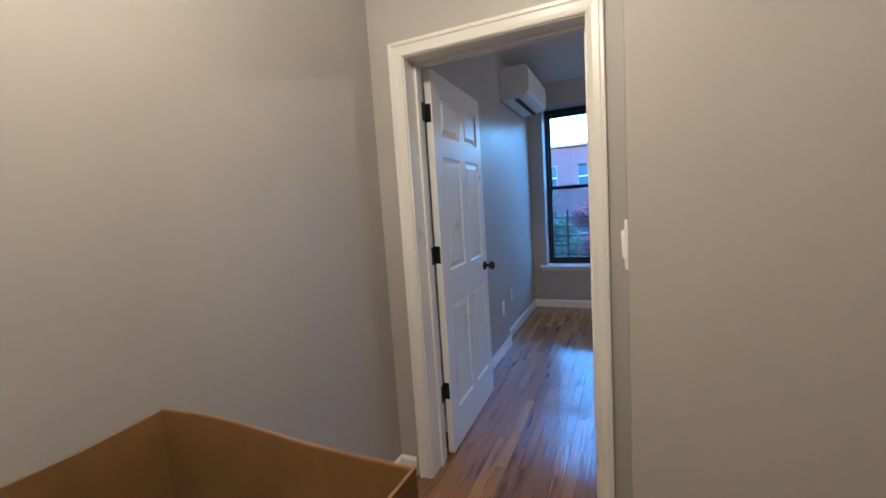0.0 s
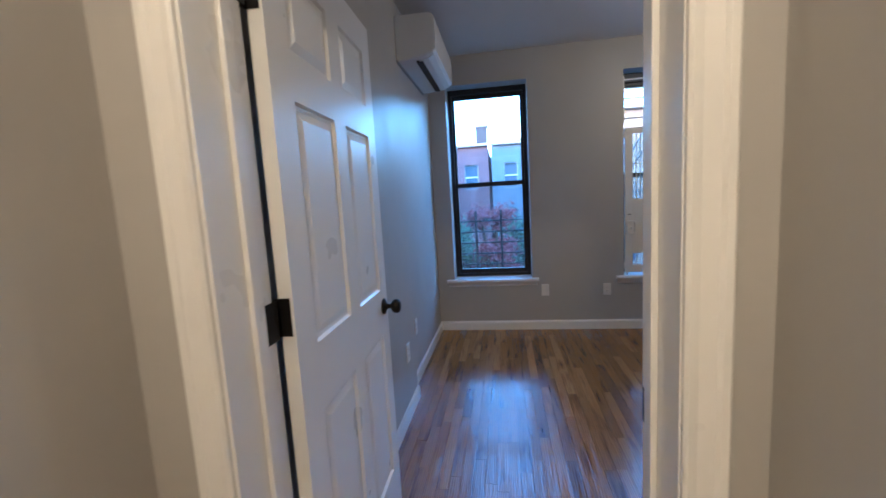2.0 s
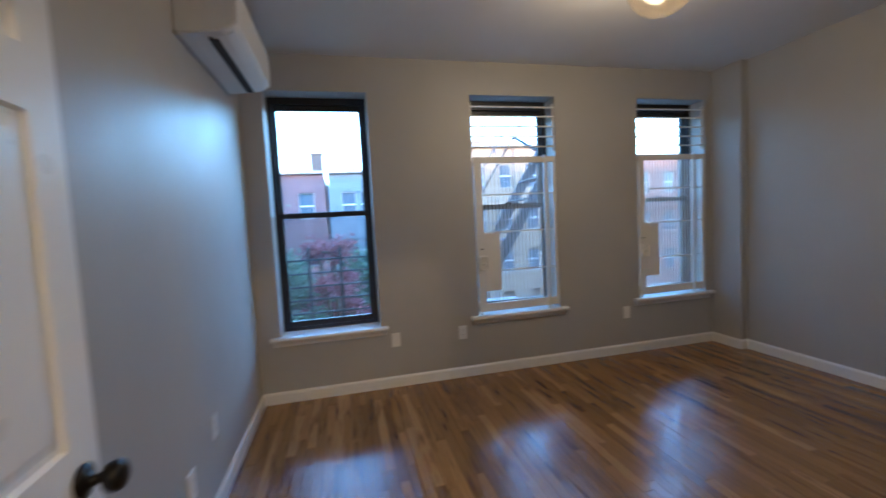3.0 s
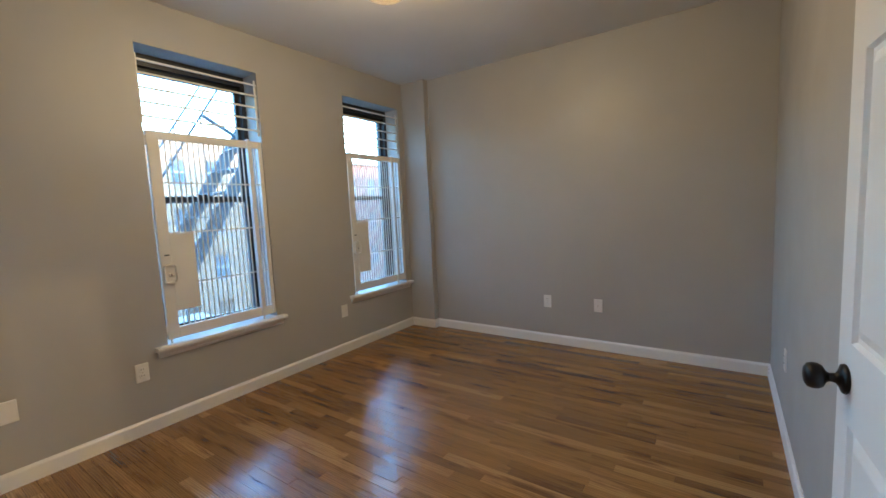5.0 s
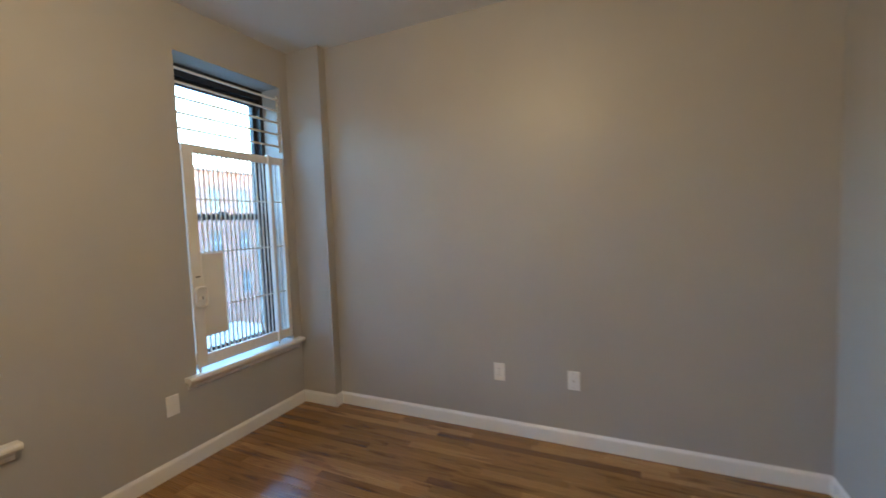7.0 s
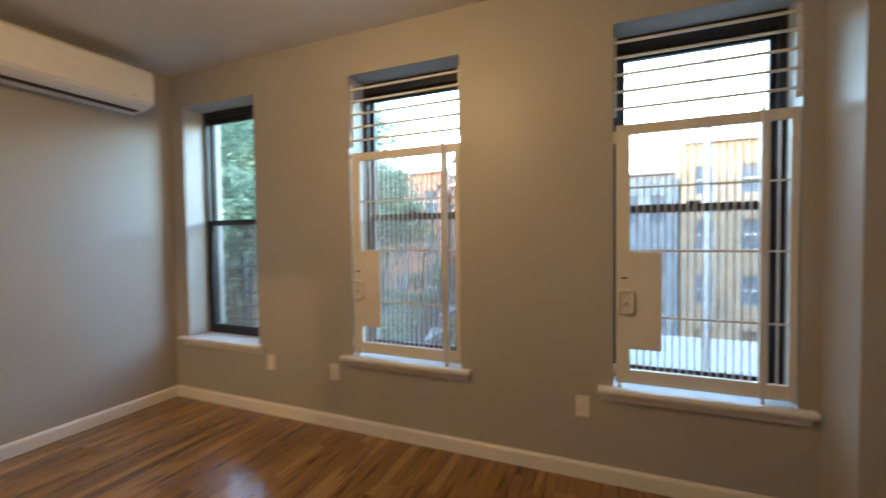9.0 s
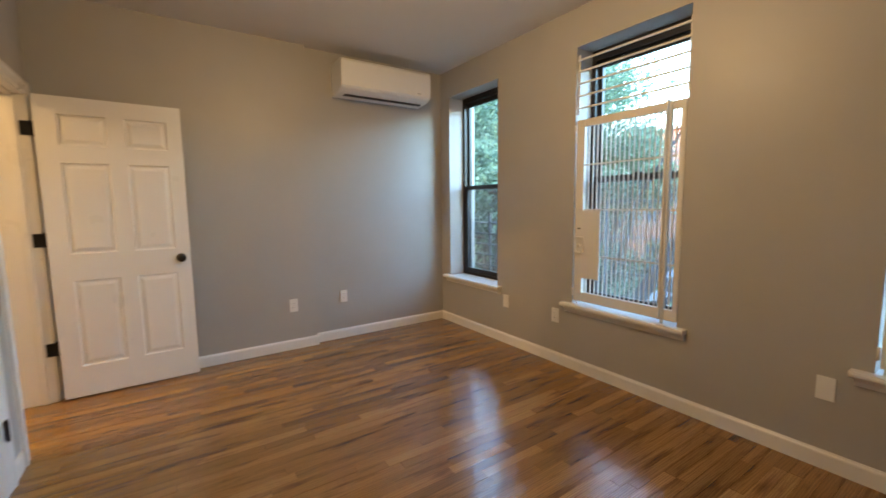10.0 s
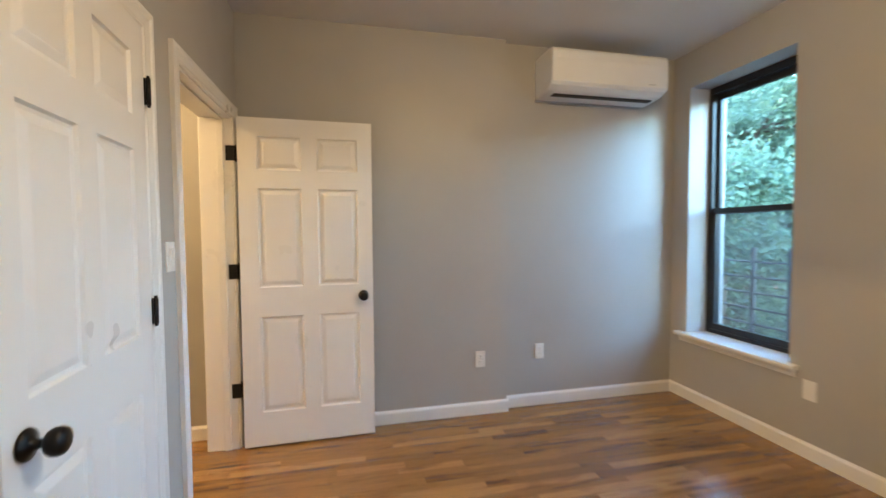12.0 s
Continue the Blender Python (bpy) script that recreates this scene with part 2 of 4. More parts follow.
def dirt():
    m, nt, b = mat("yard_ground")
    v = coords(nt)
    nt.links.new(ramp(nt, noise_tex(nt, v, 0.4, 8), [(0.3, (0.07, 0.075, 0.05)), (0.6, (0.16, 0.15, 0.13)), (0.8, (0.09, 0.11, 0.06))]), b.inputs["Base Color"])
    b.inputs["Roughness"].default_value = 0.95
    return m


GROUND = dirt()


# ---- mesh helpers ----
def box(bm, x0, x1, y0, y1, z0, z1):
    v = [bm.verts.new((x, y, z)) for z in (z0, z1) for y in (y0, y1) for x in (x0, x1)]
    for f in ((0, 2, 3, 1), (4, 5, 7, 6), (0, 1, 5, 4), (2, 6, 7, 3), (0, 4, 6, 2), (1, 3, 7, 5)):
        bm.faces.new([v[i] for i in f])
    return bm


def block(x0, x1, y0, y1, z0, z1, bevel=0.0, seg=2):
    bm = box(bmesh.new(), x0, x1, y0, y1, z0, z1)
    if bevel:
        bmesh.ops.bevel(bm, geom=bm.edges[:], offset=bevel, segments=seg, affect="EDGES", profile=0.5)
    return bm


def lathe(profile, n=24, axis="z"):
    """A turned shape from (radius, height) pairs."""
    bm = bmesh.new()
    rings = []
    for r, h in profile:
        ring = []
        for i in range(n):
            a = 2 * math.pi * i / n
            p = (r * math.cos(a), r * math.sin(a), h)
            ring.append(bm.verts.new(p if axis == "z" else (p[0], p[2], p[1])))
        rings.append(ring)
    for a, b in zip(rings, rings[1:]):
        for i in range(n):
            bm.faces.new((a[i], a[(i + 1) % n], b[(i + 1) % n], b[i]))
    for ring in (rings[0], rings[-1]):
        bm.faces.new(ring)
    bmesh.ops.recalc_face_normals(bm, faces=bm.faces[:])
    for f in bm.faces:
        f.smooth = len(f.verts) == 4
    return bm


def rod(bm, a, b, r, n=8):
    """A round bar from a to b."""
    a, b = Vector(a), Vector(b)
    q = (b - a).to_track_quat("Z", "Y")
    rings = [[bm.verts.new(p + q @ Vector((r * math.cos(2 * math.pi * i / n), r * math.sin(2 * math.pi * i / n), 0))) for i in range(n)] for p in (a, b)]
    for i in range(n):
        f = bm.faces.new((rings[0][i], rings[0][(i + 1) % n], rings[1][(i + 1) % n], rings[1][i]))
        f.smooth = True
    bm.faces.new(rings[0][::-1])
    bm.faces.new(rings[1])
    return bm


def extrude_profile(points, axis, a, b):
    """A moulding: the closed outline (u, z) drawn along axis from a to b. u is across."""
    bm = bmesh.new()
    ends = []
    for s in (a, b):
        ends.append([bm.verts.new((s, u, z) if axis == "x" else (u, s, z)) for u, z in points])
    n = len(points)
    for i in range(n):
        bm.faces.new((ends[0][i], ends[0][(i + 1) % n], ends[1][(i + 1) % n], ends[1][i]))
    bm.faces.new(ends[0][::-1])
    bm.faces.new(ends[1])
    bmesh.ops.recalc_face_normals(bm, faces=bm.faces[:])
    return bm


def mesh_of(name, bm, material):
    me = bpy.data.meshes.new(name)
    bm.to_mesh(me)
    bm.free()
    me.materials.append(material)
    return me


def part(name, bm, material, parent=None, label=""):
    ob = new(name, mesh_of(name, bm, material))
    if parent:
        ob.parent = parent
    return tagged(ob, label)


def structure(name, bm, material, label, category):
    return tagged(part(name, bm, material), label, category, "", "structure")


def thing(name, label, category, group="", kind="", m=None):
    ob = tagged(new(name), label, category, group, kind)
    if m:
        ob.matrix_world = m
    return ob


# ---- shell ----
XW, XW2, XE, YN, YS, CEIL_Z = -0.80, -0.856, 3.538, 5.33, 2.07, 2.70
JOG = 3.865
YH = 1.90          # hall face of the wall with the doorway
HALL_W, HALL_E, RETURN_Y = -0.86, 0.220, 1.165
HALL_S, FAR_E = -1.5, 2.2
OUT = YN + 0.34
WINS = [(-0.69, 0.085), (0.947, 1.741), (2.597, 3.381)]
W_TOP, W_BOT = 2.425, 0.505


def wall_run(bm, axis, s0, s1, t0, t1, z0, z1, holes):
    """A wall along axis from s0 to s1, with thickness t0 to t1, and openings (a, b, z0, z1) right through it."""
    def put(a, b, c, d):
        if b - a > 1e-6 and d - c > 1e-6:
            box(bm, a, b, t0, t1, c, d) if axis == "x" else box(bm, t0, t1, a, b, c, d)
    at = s0
    for a, b, c, d in sorted(holes):
        put(at, a, z0, z1)
        put(a, b, z0, c)
        put(a, b, d, z1)
        at = b
    put(at, s1, z0, z1)
    return bm


Z0, Z1 = -0.05, CEIL_Z + 0.02
structure("wall_north", wall_run(bmesh.new(), "x", -1.1, 3.8, YN, OUT, Z0, Z1, [(a, b, W_BOT, W_TOP) for a, b in WINS]), WALL, "greige painted wall with three tall window openings", "wall")
bm = bmesh.new()
box(bm, -1.0, XW, YS, JOG, Z0, Z1)
box(bm, -1.0, XW2, JOG, YN, Z0, Z1)
structure("wall_west", bm, WALL, "greige painted wall with a shallow step", "wall")
structure("wall_east", box(bmesh.new(), XE, 3.8, YS, YN, Z0, Z1), WALL, "plain greige painted wall", "wall")
structure("pilaster", box(bmesh.new(), 3.462, XE, 5.02, YN, Z0, Z1), WALL, "narrow greige painted pipe chase beside the window", "wall")
D0, D1, D_TOP = -0.70, 0.108, 2.035
C0, C1 = 0.40, 1.118
structure("wall_south", wall_run(bmesh.new(), "x", -1.0, 3.8, YH, YS, Z0, Z1, [(D0, D1, Z0, D_TOP), (C0, C1, Z0, D_TOP)]), WALL, "greige painted wall with the room door and closet door openings", "wall")
structure("wall_hall_west", box(bmesh.new(), -1.0, HALL_W, HALL_S, YH, Z0, Z1), WALL, "greige painted hallway wall", "wall")
bm = bmesh.new()
box(bm, HALL_E, HALL_E + 0.1, RETURN_Y + 0.1, YH, Z0, Z1)
box(bm, HALL_E, FAR_E, RETURN_Y, RETURN_Y + 0.1, Z0, Z1)
structure("wall_hall_east", bm, WALL, "greige painted hallway corner wall", "wall")
structure("wall_hall_south", box(bmesh.new(), -1.0, FAR_E, HALL_S - 0.1, HALL_S, Z0, Z1), WALL, "plain greige hallway end wall", "wall")
structure("wall_hall_far", box(bmesh.new(), FAR_E, FAR_E + 0.1, HALL_S - 0.1, YH, Z0, Z1), WALL, "plain greige hallway side wall", "wall")
structure("ceiling", box(bmesh.new(), -1.1, 3.8, HALL_S - 0.1, OUT, CEIL_Z, CEIL_Z + 0.15), CEIL, "flat white painted ceiling", "ceiling")
floor = structure("floor", box(bmesh.new(), -1.1, 3.8, HALL_S - 0.1, OUT - 0.1, -0.2, -0.014), SUBFLOOR, "varnished oak strip floor", "floor")


BASE = [(0, 0), (0.013, 0), (0.013, 0.072), (0.011, 0.080), (0.006, 0.086), (0.004, 0.092), (0, 0.092)]


def baseboard(axis, a, b, at, side):
    """A white skirting on the face at "at"; side is the way it stands out."""
    pts = [(at + side * u, z) for u, z in BASE]
    return structure("baseboard", extrude_profile(pts, axis, a, b), TRIM, "white painted wooden baseboard with a moulded top", "baseboard")


baseboard("x", XW2, 3.462, YN, -1)
baseboard("y", JOG, YN - 0.013, XW2, 1)
baseboard("x", XW2 + 0.013, XW, JOG, 1)
baseboard("y", YS, JOG + 0.013, XW, 1)
baseboard("y", YS, 5.02, XE, -1)
baseboard("x", 3.449, XE - 0.013, 5.02, -1)
baseboard("y", 5.02, YN - 0.013, 3.462, -1)
baseboard("x", D1 + 0.075, C0 - 0.075, YS, 1)
baseboard("x", C1 + 0.075, XE - 0.013, YS, 1)
baseboard("y", HALL_S, YH, HALL_W, 1)
baseboard("y", RETURN_Y, YH, HALL_E, -1)
baseboard("x", HALL_E - 0.013, FAR_E, RETURN_Y, -1)
baseboard("x", HALL_W + 0.013, D0 - 0.072, YH, -1)
baseboard("x", D1 + 0.05, HALL_E - 0.013, YH, -1)


def casing(name, a, b, top, y, side, width=0.07):
    """Casing round a doorway; side: the way it stands out from the face at y."""
    ob = thing(name, "white painted moulded door casing", "door casing", "", "structure")
    prof = [(0, 0.010), (0.006, 0.014), (0.014, 0.013), (0.02, 0.012), (0.044, 0.015), (0.05, 0.020), (0.06, 0.021), (width, 0.018)]

    def leg(edge, way):
        bm = bmesh.new()
        rows = []
        for z in (0.0, None):
            row = []
            for u, d in prof:
                zz = 0.0 if z == 0.0 else top + u
                row.append((edge + way * u, y + side * d, zz))
            rows.append([bm.verts.new((row[0][0], y, row[0][2]))] + [bm.verts.new(p) for p in row] + [bm.verts.new((row[-1][0], y, row[-1][2]))])
        for i in range(len(rows[0]) - 1):
            bm.faces.new((rows[0][i], rows[0][i + 1], rows[1][i + 1], rows[1][i]))
        bm.faces.new(rows[0])
        bm.faces.new(rows[1])
        bmesh.ops.recalc_face_normals(bm, faces=bm.faces[:])
        return bm

    part("side_casing", leg(a, -1), TRIM, ob)
    part("side_casing", leg(b, 1), TRIM, ob)
    bm = bmesh.new()
    rows = []
    for end, way in ((a, -1), (b, 1)):
        row = [(end + way * u, y + side * d, top + u) for u, d in prof]
        rows.append([bm.verts.new((row[0][0], y, row[0][2]))] + [bm.verts.new(p) for p in row] + [bm.verts.new((row[-1][0], y, row[-1][2]))])
    for i in range(len(rows[0]) - 1):
        bm.faces.new((rows[0][i], rows[0][i + 1], rows[1][i + 1], rows[1][i]))
    bm.faces.new(rows[0])
    bm.faces.new(rows[1])
    bmesh.ops.recalc_face_normals(bm, faces=bm.faces[:])
    part("head_casing", bm, TRIM, ob)
    return ob


def jamb(a, b, top, y0, y1, stop_y):
    """Lining boards of a doorway, with a stop that the leaf closes on."""
    ob = thing("door_jamb", "white painted door jamb lining with stops", "door jamb", "", "structure")
    part("side_jamb", block(a, a + 0.018, y0, y1, 0, top - 0.018), TRIM, ob)
    part("side_jamb", block(b - 0.018, b, y0, y1, 0, top - 0.018), TRIM, ob)
    part("head_jamb", block(a, b, y0, y1, top - 0.018, top), TRIM, ob)
    part("stop", block(a + 0.018, a + 0.03, stop_y - 0.035, stop_y, 0, top - 0.03, 0.002), TRIM, ob)
    part("stop", block(b - 0.03, b - 0.018, stop_y - 0.035, stop_y, 0, top - 0.03, 0.002), TRIM, ob)
    part("stop", block(a + 0.018, b - 0.018, stop_y - 0.035, stop_y, top - 0.03, top - 0.018, 0.002), TRIM, ob)
    return ob


casing("door_casing_room", D0 + 0.006, D1 - 0.006, D_TOP - 0.006, YS, 1)
casing("door_casing_hall", D0 + 0.012, D1 - 0.016, D_TOP - 0.014, YH, -1, 0.064)
casing("door_casing_closet", C0 + 0.006, C1 - 0.006, D_TOP - 0.006, YS, 1)
jamb(D0, D1, D_TOP, YH, YS, YS - 0.045)
jamb(C0, C1, D_TOP, YH, YS, YS - 0.045)

# closet interior
bm = bmesh.new()
box(bm, FAR_E - 0.6, FAR_E - 0.5, RETURN_Y + 0.1, YH, Z0, Z1)
structure("wall_closet", bm, WALL, "plain greige closet side wall", "wall")


# ---- doors ----
def leaf_mesh(w, h, th):
    """A six-panel leaf: stiles and rails with sunk, raised-field panels on both faces."""
    cols = [(0.135 * w, 0.455 * w), (0.575 * w, 0.885 * w)]
    rows = [(0.105 * h, 0.40 * h), (0.49 * h, 0.79 * h), (0.845 * h, 0.945 * h)]
    xs = sorted({0, w, *[c for p in cols for c in p]})
    zs = sorted({0, h, *[c for p in rows for c in p]})
    bm = bmesh.new()
    for y, s in ((0.0, 1), (-th, -1)):
        for xa, xb in zip(xs, xs[1:]):
            for za, zb in zip(zs, zs[1:]):
                if (xa, xb) in cols and (za, zb) in rows:
                    rings = []
                    for inset, d in ((0, 0), (0.006, 0.009), (0.016, 0.010), (0.036, 0.003), (0.04, 0.002)):
                        rings.append([bm.verts.new(p) for p in ((xa + inset, y - s * d, za + inset), (xb - inset, y - s * d, za + inset), (xb - inset, y - s * d, zb - inset), (xa + inset, y - s * d, zb - inset))])
                    for p, q in zip(rings, rings[1:]):
                        for i in range(4):
                            bm.faces.new((p[i], p[(i + 1) % 4], q[(i + 1) % 4], q[i]))
                    bm.faces.new(rings[-1])
                else:
                    bm.faces.new([bm.verts.new(p) for p in ((xa, y, za), (xb, y, za), (xb, y, zb), (xa, y, zb))])
    for a, b in (((0, 0), (w, 0)), ((w, 0), (w, h)), ((w, h), (0, h)), ((0, h), (0, 0))):
        bm.faces.new([bm.verts.new(p) for p in ((a[0], 0, a[1]), (b[0], 0, b[1]), (b[0], -th, b[1]), (a[0], -th, a[1]))])
    bmesh.ops.remove_doubles(bm, verts=bm.verts[:], dist=0.0002)
    bmesh.ops.recalc_face_normals(bm, faces=bm.faces[:])
    return bm


KNOB = [(0.031, 0.0), (0.033, 0.003), (0.031, 0.008), (0.020, 0.012), (0.011, 0.018), (0.0095, 0.028), (0.013, 0.034), (0.024, 0.040), (0.0285, 0.048), (0.029, 0.058), (0.026, 0.066), (0.018, 0.071), (0.006, 0.073)]


def door(name, label, x, y, turn, w, h, hinge_z, knob_z, gap, sides=(1, -1)):
    """A leaf hung on a barrel at (x, y), turned about it."""
    ob = thing(name, label, "door", "", "structure", pose(x, y, 0.012, 0, 0, turn))
    th = 0.035
    lf = part("leaf", leaf_mesh(w, h, th), DOOR, ob)
    lf.location = (gap, -0.008, 0)
    for s in sides:
        k = part("knob", lathe(KNOB, 28, "y"), BLACK, lf, "round black door knob on a rosette")
        k.matrix_local = Matrix.Translation((w - 0.062, 0 if s > 0 else -th, knob_z)) @ Matrix.Diagonal((1, s, 1, 1))
    part("latch_plate", block(w - 0.001, w + 0.002, -th / 2 - 0.013, -th / 2 + 0.013, knob_z - 0.028, knob_z + 0.028, 0.0008, 1), BLACK, lf, "black latch plate")
    part("latch_bolt", block(w + 0.001, w + 0.009, -th / 2 - 0.007, -th / 2 + 0.007, knob_z - 0.009, knob_z + 0.009, 0.001, 1), BRASS, lf)
    for z in hinge_z:
        bm = rod(bmesh.new(), (0, 0.004, z - 0.045), (0, 0.004, z + 0.045), 0.0075, 12)
        box(bm, 0.0, gap + 0.004, -0.006, -0.004, z - 0.045, z + 0.045)
        box(bm, gap - 0.0025, gap - 0.0005, -0.036, -0.004, z - 0.045, z + 0.045)
        for e in (-0.049, 0.049):
            box(bm, -0.004, 0.004, 0.0, 0.008, z + e - 0.004, z + e + 0.004)
        part("hinge", bm, BLACK, ob, "black steel butt hinge")
    return ob


room_door = door("door_room", "white six-panel door standing wide open against the wall", -0.695, YS + 0.018, 91.5, 0.79, 2.012, (0.35, 1.085, 1.80), 0.914, 0.017)
closet_door = door("door_closet", "white six-panel closet door left slightly ajar", C0 + 0.012, YS + 0.022, 3.6, 0.70, 2.01, (0.29, 1.05, 1.80), 0.90, 0.004)
for z in (0.362, 1.097, 1.812):
    part("jamb_hinge_leaf", block(D0 + 0.0182, D0 + 0.0205, YS - 0.034, YS + 0.016, z - 0.045, z + 0.045), BLACK, room_door).matrix_world = Matrix()
strike = part("strike_plate", block(D1 - 0.0205, D1 - 0.0182, YS - 0.034, YS - 0.006, 0.89, 0.96, 0.001, 1), BLACK, bpy.data.objects["door_jamb"], "black strike plate")


# ---- windows ----
def window(name, x0, x1, kind):
    """A black double-hung sash window deep in its reveal, with a white stool and apron inside."""
    ob = thing(name, "black-framed double-hung sash window with white sill", "window", "", "structure")
    y0, y1 = YN + 0.18, YN + 0.27
    z0, z1 = W_BOT + 0.02, W_TOP
    e = 0.035
    top = 0.05 if kind == "plain" else 0.075
    fr = part("window_frame", block(x0, x0 + e, y0, y1, z0, z1), FRAME_BLACK, ob)
    part("window_frame", block(x1 - e, x1, y0, y1, z0, z1), FRAME_BLACK, ob)
    part("window_frame", block(x0 + e, x1 - e, y0, y1, z1 - top, z1), FRAME_BLACK, ob)
    part("window_frame", block(x0 + e, x1 - e, y0, y1, z0, z0 + 0.03), FRAME_BLACK, ob)
    mid = 1.475
    for nm, a, b, ya, yb in (("lower_sash", z0 + 0.03, mid + 0.022, y0 + 0.008, y0 + 0.038), ("upper_sash", mid - 0.022, z1 - top, y0 + 0.046, y0 + 0.076)):
        s = 0.026
        bm = bmesh.new()
        box(bm, x0 + e, x0 + e + s, ya, yb, a, b)
        box(bm, x1 - e - s, x1 - e, ya, yb, a, b)
        box(bm, x0 + e + s, x1 - e - s, ya, yb, a, a + (0.045 if nm == "lower_sash" else 0.04))
        box(bm, x0 + e + s, x1 - e - s, ya, yb, b - 0.04, b)
        sash = part(nm, bm, FRAME_BLACK, ob)
        p = part("pane", block(x0 + e + s - 0.004, x1 - e - s + 0.004, ya + 0.013, ya + 0.017, a + 0.035, b - 0.035), PANE, sash)
        p.visible_shadow = False
    sc = part("insect_screen", block(x0 + e, x1 - e, y1 - 0.010, y1 - 0.008, z0 + 0.03, mid), SCREEN, ob, "fine grey insect screen")
    sc.visible_shadow = False
    if kind != "plain":
        part("sash_lock", block((x0 + x1) / 2 - 0.03, (x0 + x1) / 2 + 0.03, y0 - 0.004, y0 + 0.02, mid + 0.022, mid + 0.036, 0.003), BLACK, ob)
    # stool with a rounded nose and two horns, and the apron below it
    st = [(YN - 0.052, W_BOT + 0.006), (YN - 0.056, W_BOT + 0.013), (YN - 0.052, W_BOT + 0.02), (y0, W_BOT + 0.02), (y0, W_BOT), (YN - 0.05, W_BOT)]
    bm = extrude_profile([p for p in st], "x", x0, x1)
    nose = [(YN - 0.058, W_BOT + 0.012), (YN - 0.054, W_BOT + 0.0215), (YN - 0.048, W_BOT + 0.0225), (YN, W_BOT + 0.0225), (YN, W_BOT - 0.006), (YN - 0.05, W_BOT - 0.006), (YN - 0.056, W_BOT)]
    part("window_sill", bm, TRIM, ob)
    part("window_sill", extrude_profile(nose, "x", x0 - 0.075, x1 + 0.06), TRIM, ob)
    ap = [(YN, W_BOT - 0.006), (YN - 0.032, W_BOT - 0.006), (YN - 0.026, W_BOT - 0.018), (YN - 0.014, W_BOT - 0.032), (YN - 0.010, W_BOT - 0.052), (YN, W_BOT - 0.052)]
    part("apron", extrude_profile(ap, "x", x0 - 0.06, x1 + 0.045), TRIM, ob)
    return ob


for i, (a, b) in enumerate(WINS):
    window("window_%d" % (i + 1), a, b, "plain" if i == 0 else "gated")


def round_outline(cx, cz, hw, hh, r, n=6):
    """Points of a rectangle with rounded corners."""
    pts = []
    for k, (sx, sz) in enumerate(((1, 1), (-1, 1), (-1, -1), (1, -1))):
        for i in range(n + 1):
            a = math.pi / 2 * (k + i / n)
            pts.append((cx + sx * (hw - r) + r * math.cos(a), cz + sz * (hh - r) + r * math.sin(a)))
    return pts


def ring_faces(bm, rings, close):
    for p, q in zip(rings, rings[1:] + (rings[:1] if close else [])):
        for i in range(len(p)):
            bm.faces.new((p[i], p[(i + 1) % len(p)], q[(i + 1) % len(p)], q[i]))
    if not close:
        bm.faces.new(rings[0])
        bm.faces.new(rings[-1])
    bmesh.ops.recalc_face_normals(bm, faces=bm.faces[:])
    return bm


def round_plate(cx, cz, hw, hh, r, y0, y1):
    bm = bmesh.new()
    rings = [[bm.verts.new((x, y, z)) for x, z in round_outline(cx, cz, hw - d, hh - d, r - d)] for y, d in ((y1, 0), (y0 + 0.002, 0), (y0, 0.002))]
    return ring_faces(bm, rings, False)


def round_rim(cx, cz, hw, hh, r, w, y0, y1):
    """A raised rim of width w, rounded along its crown."""
    bm = bmesh.new()
    rings = [[bm.verts.new((x, y, z)) for x, z in round_outline(cx, cz, hw - d, hh - d, r - d)] for y, d in ((y1, 0), (y0 + 0.005, 0), (y0, w * 0.3), (y0, w * 0.7), (y0 + 0.005, w), (y1, w))]
    return ring_faces(bm, rings, True)


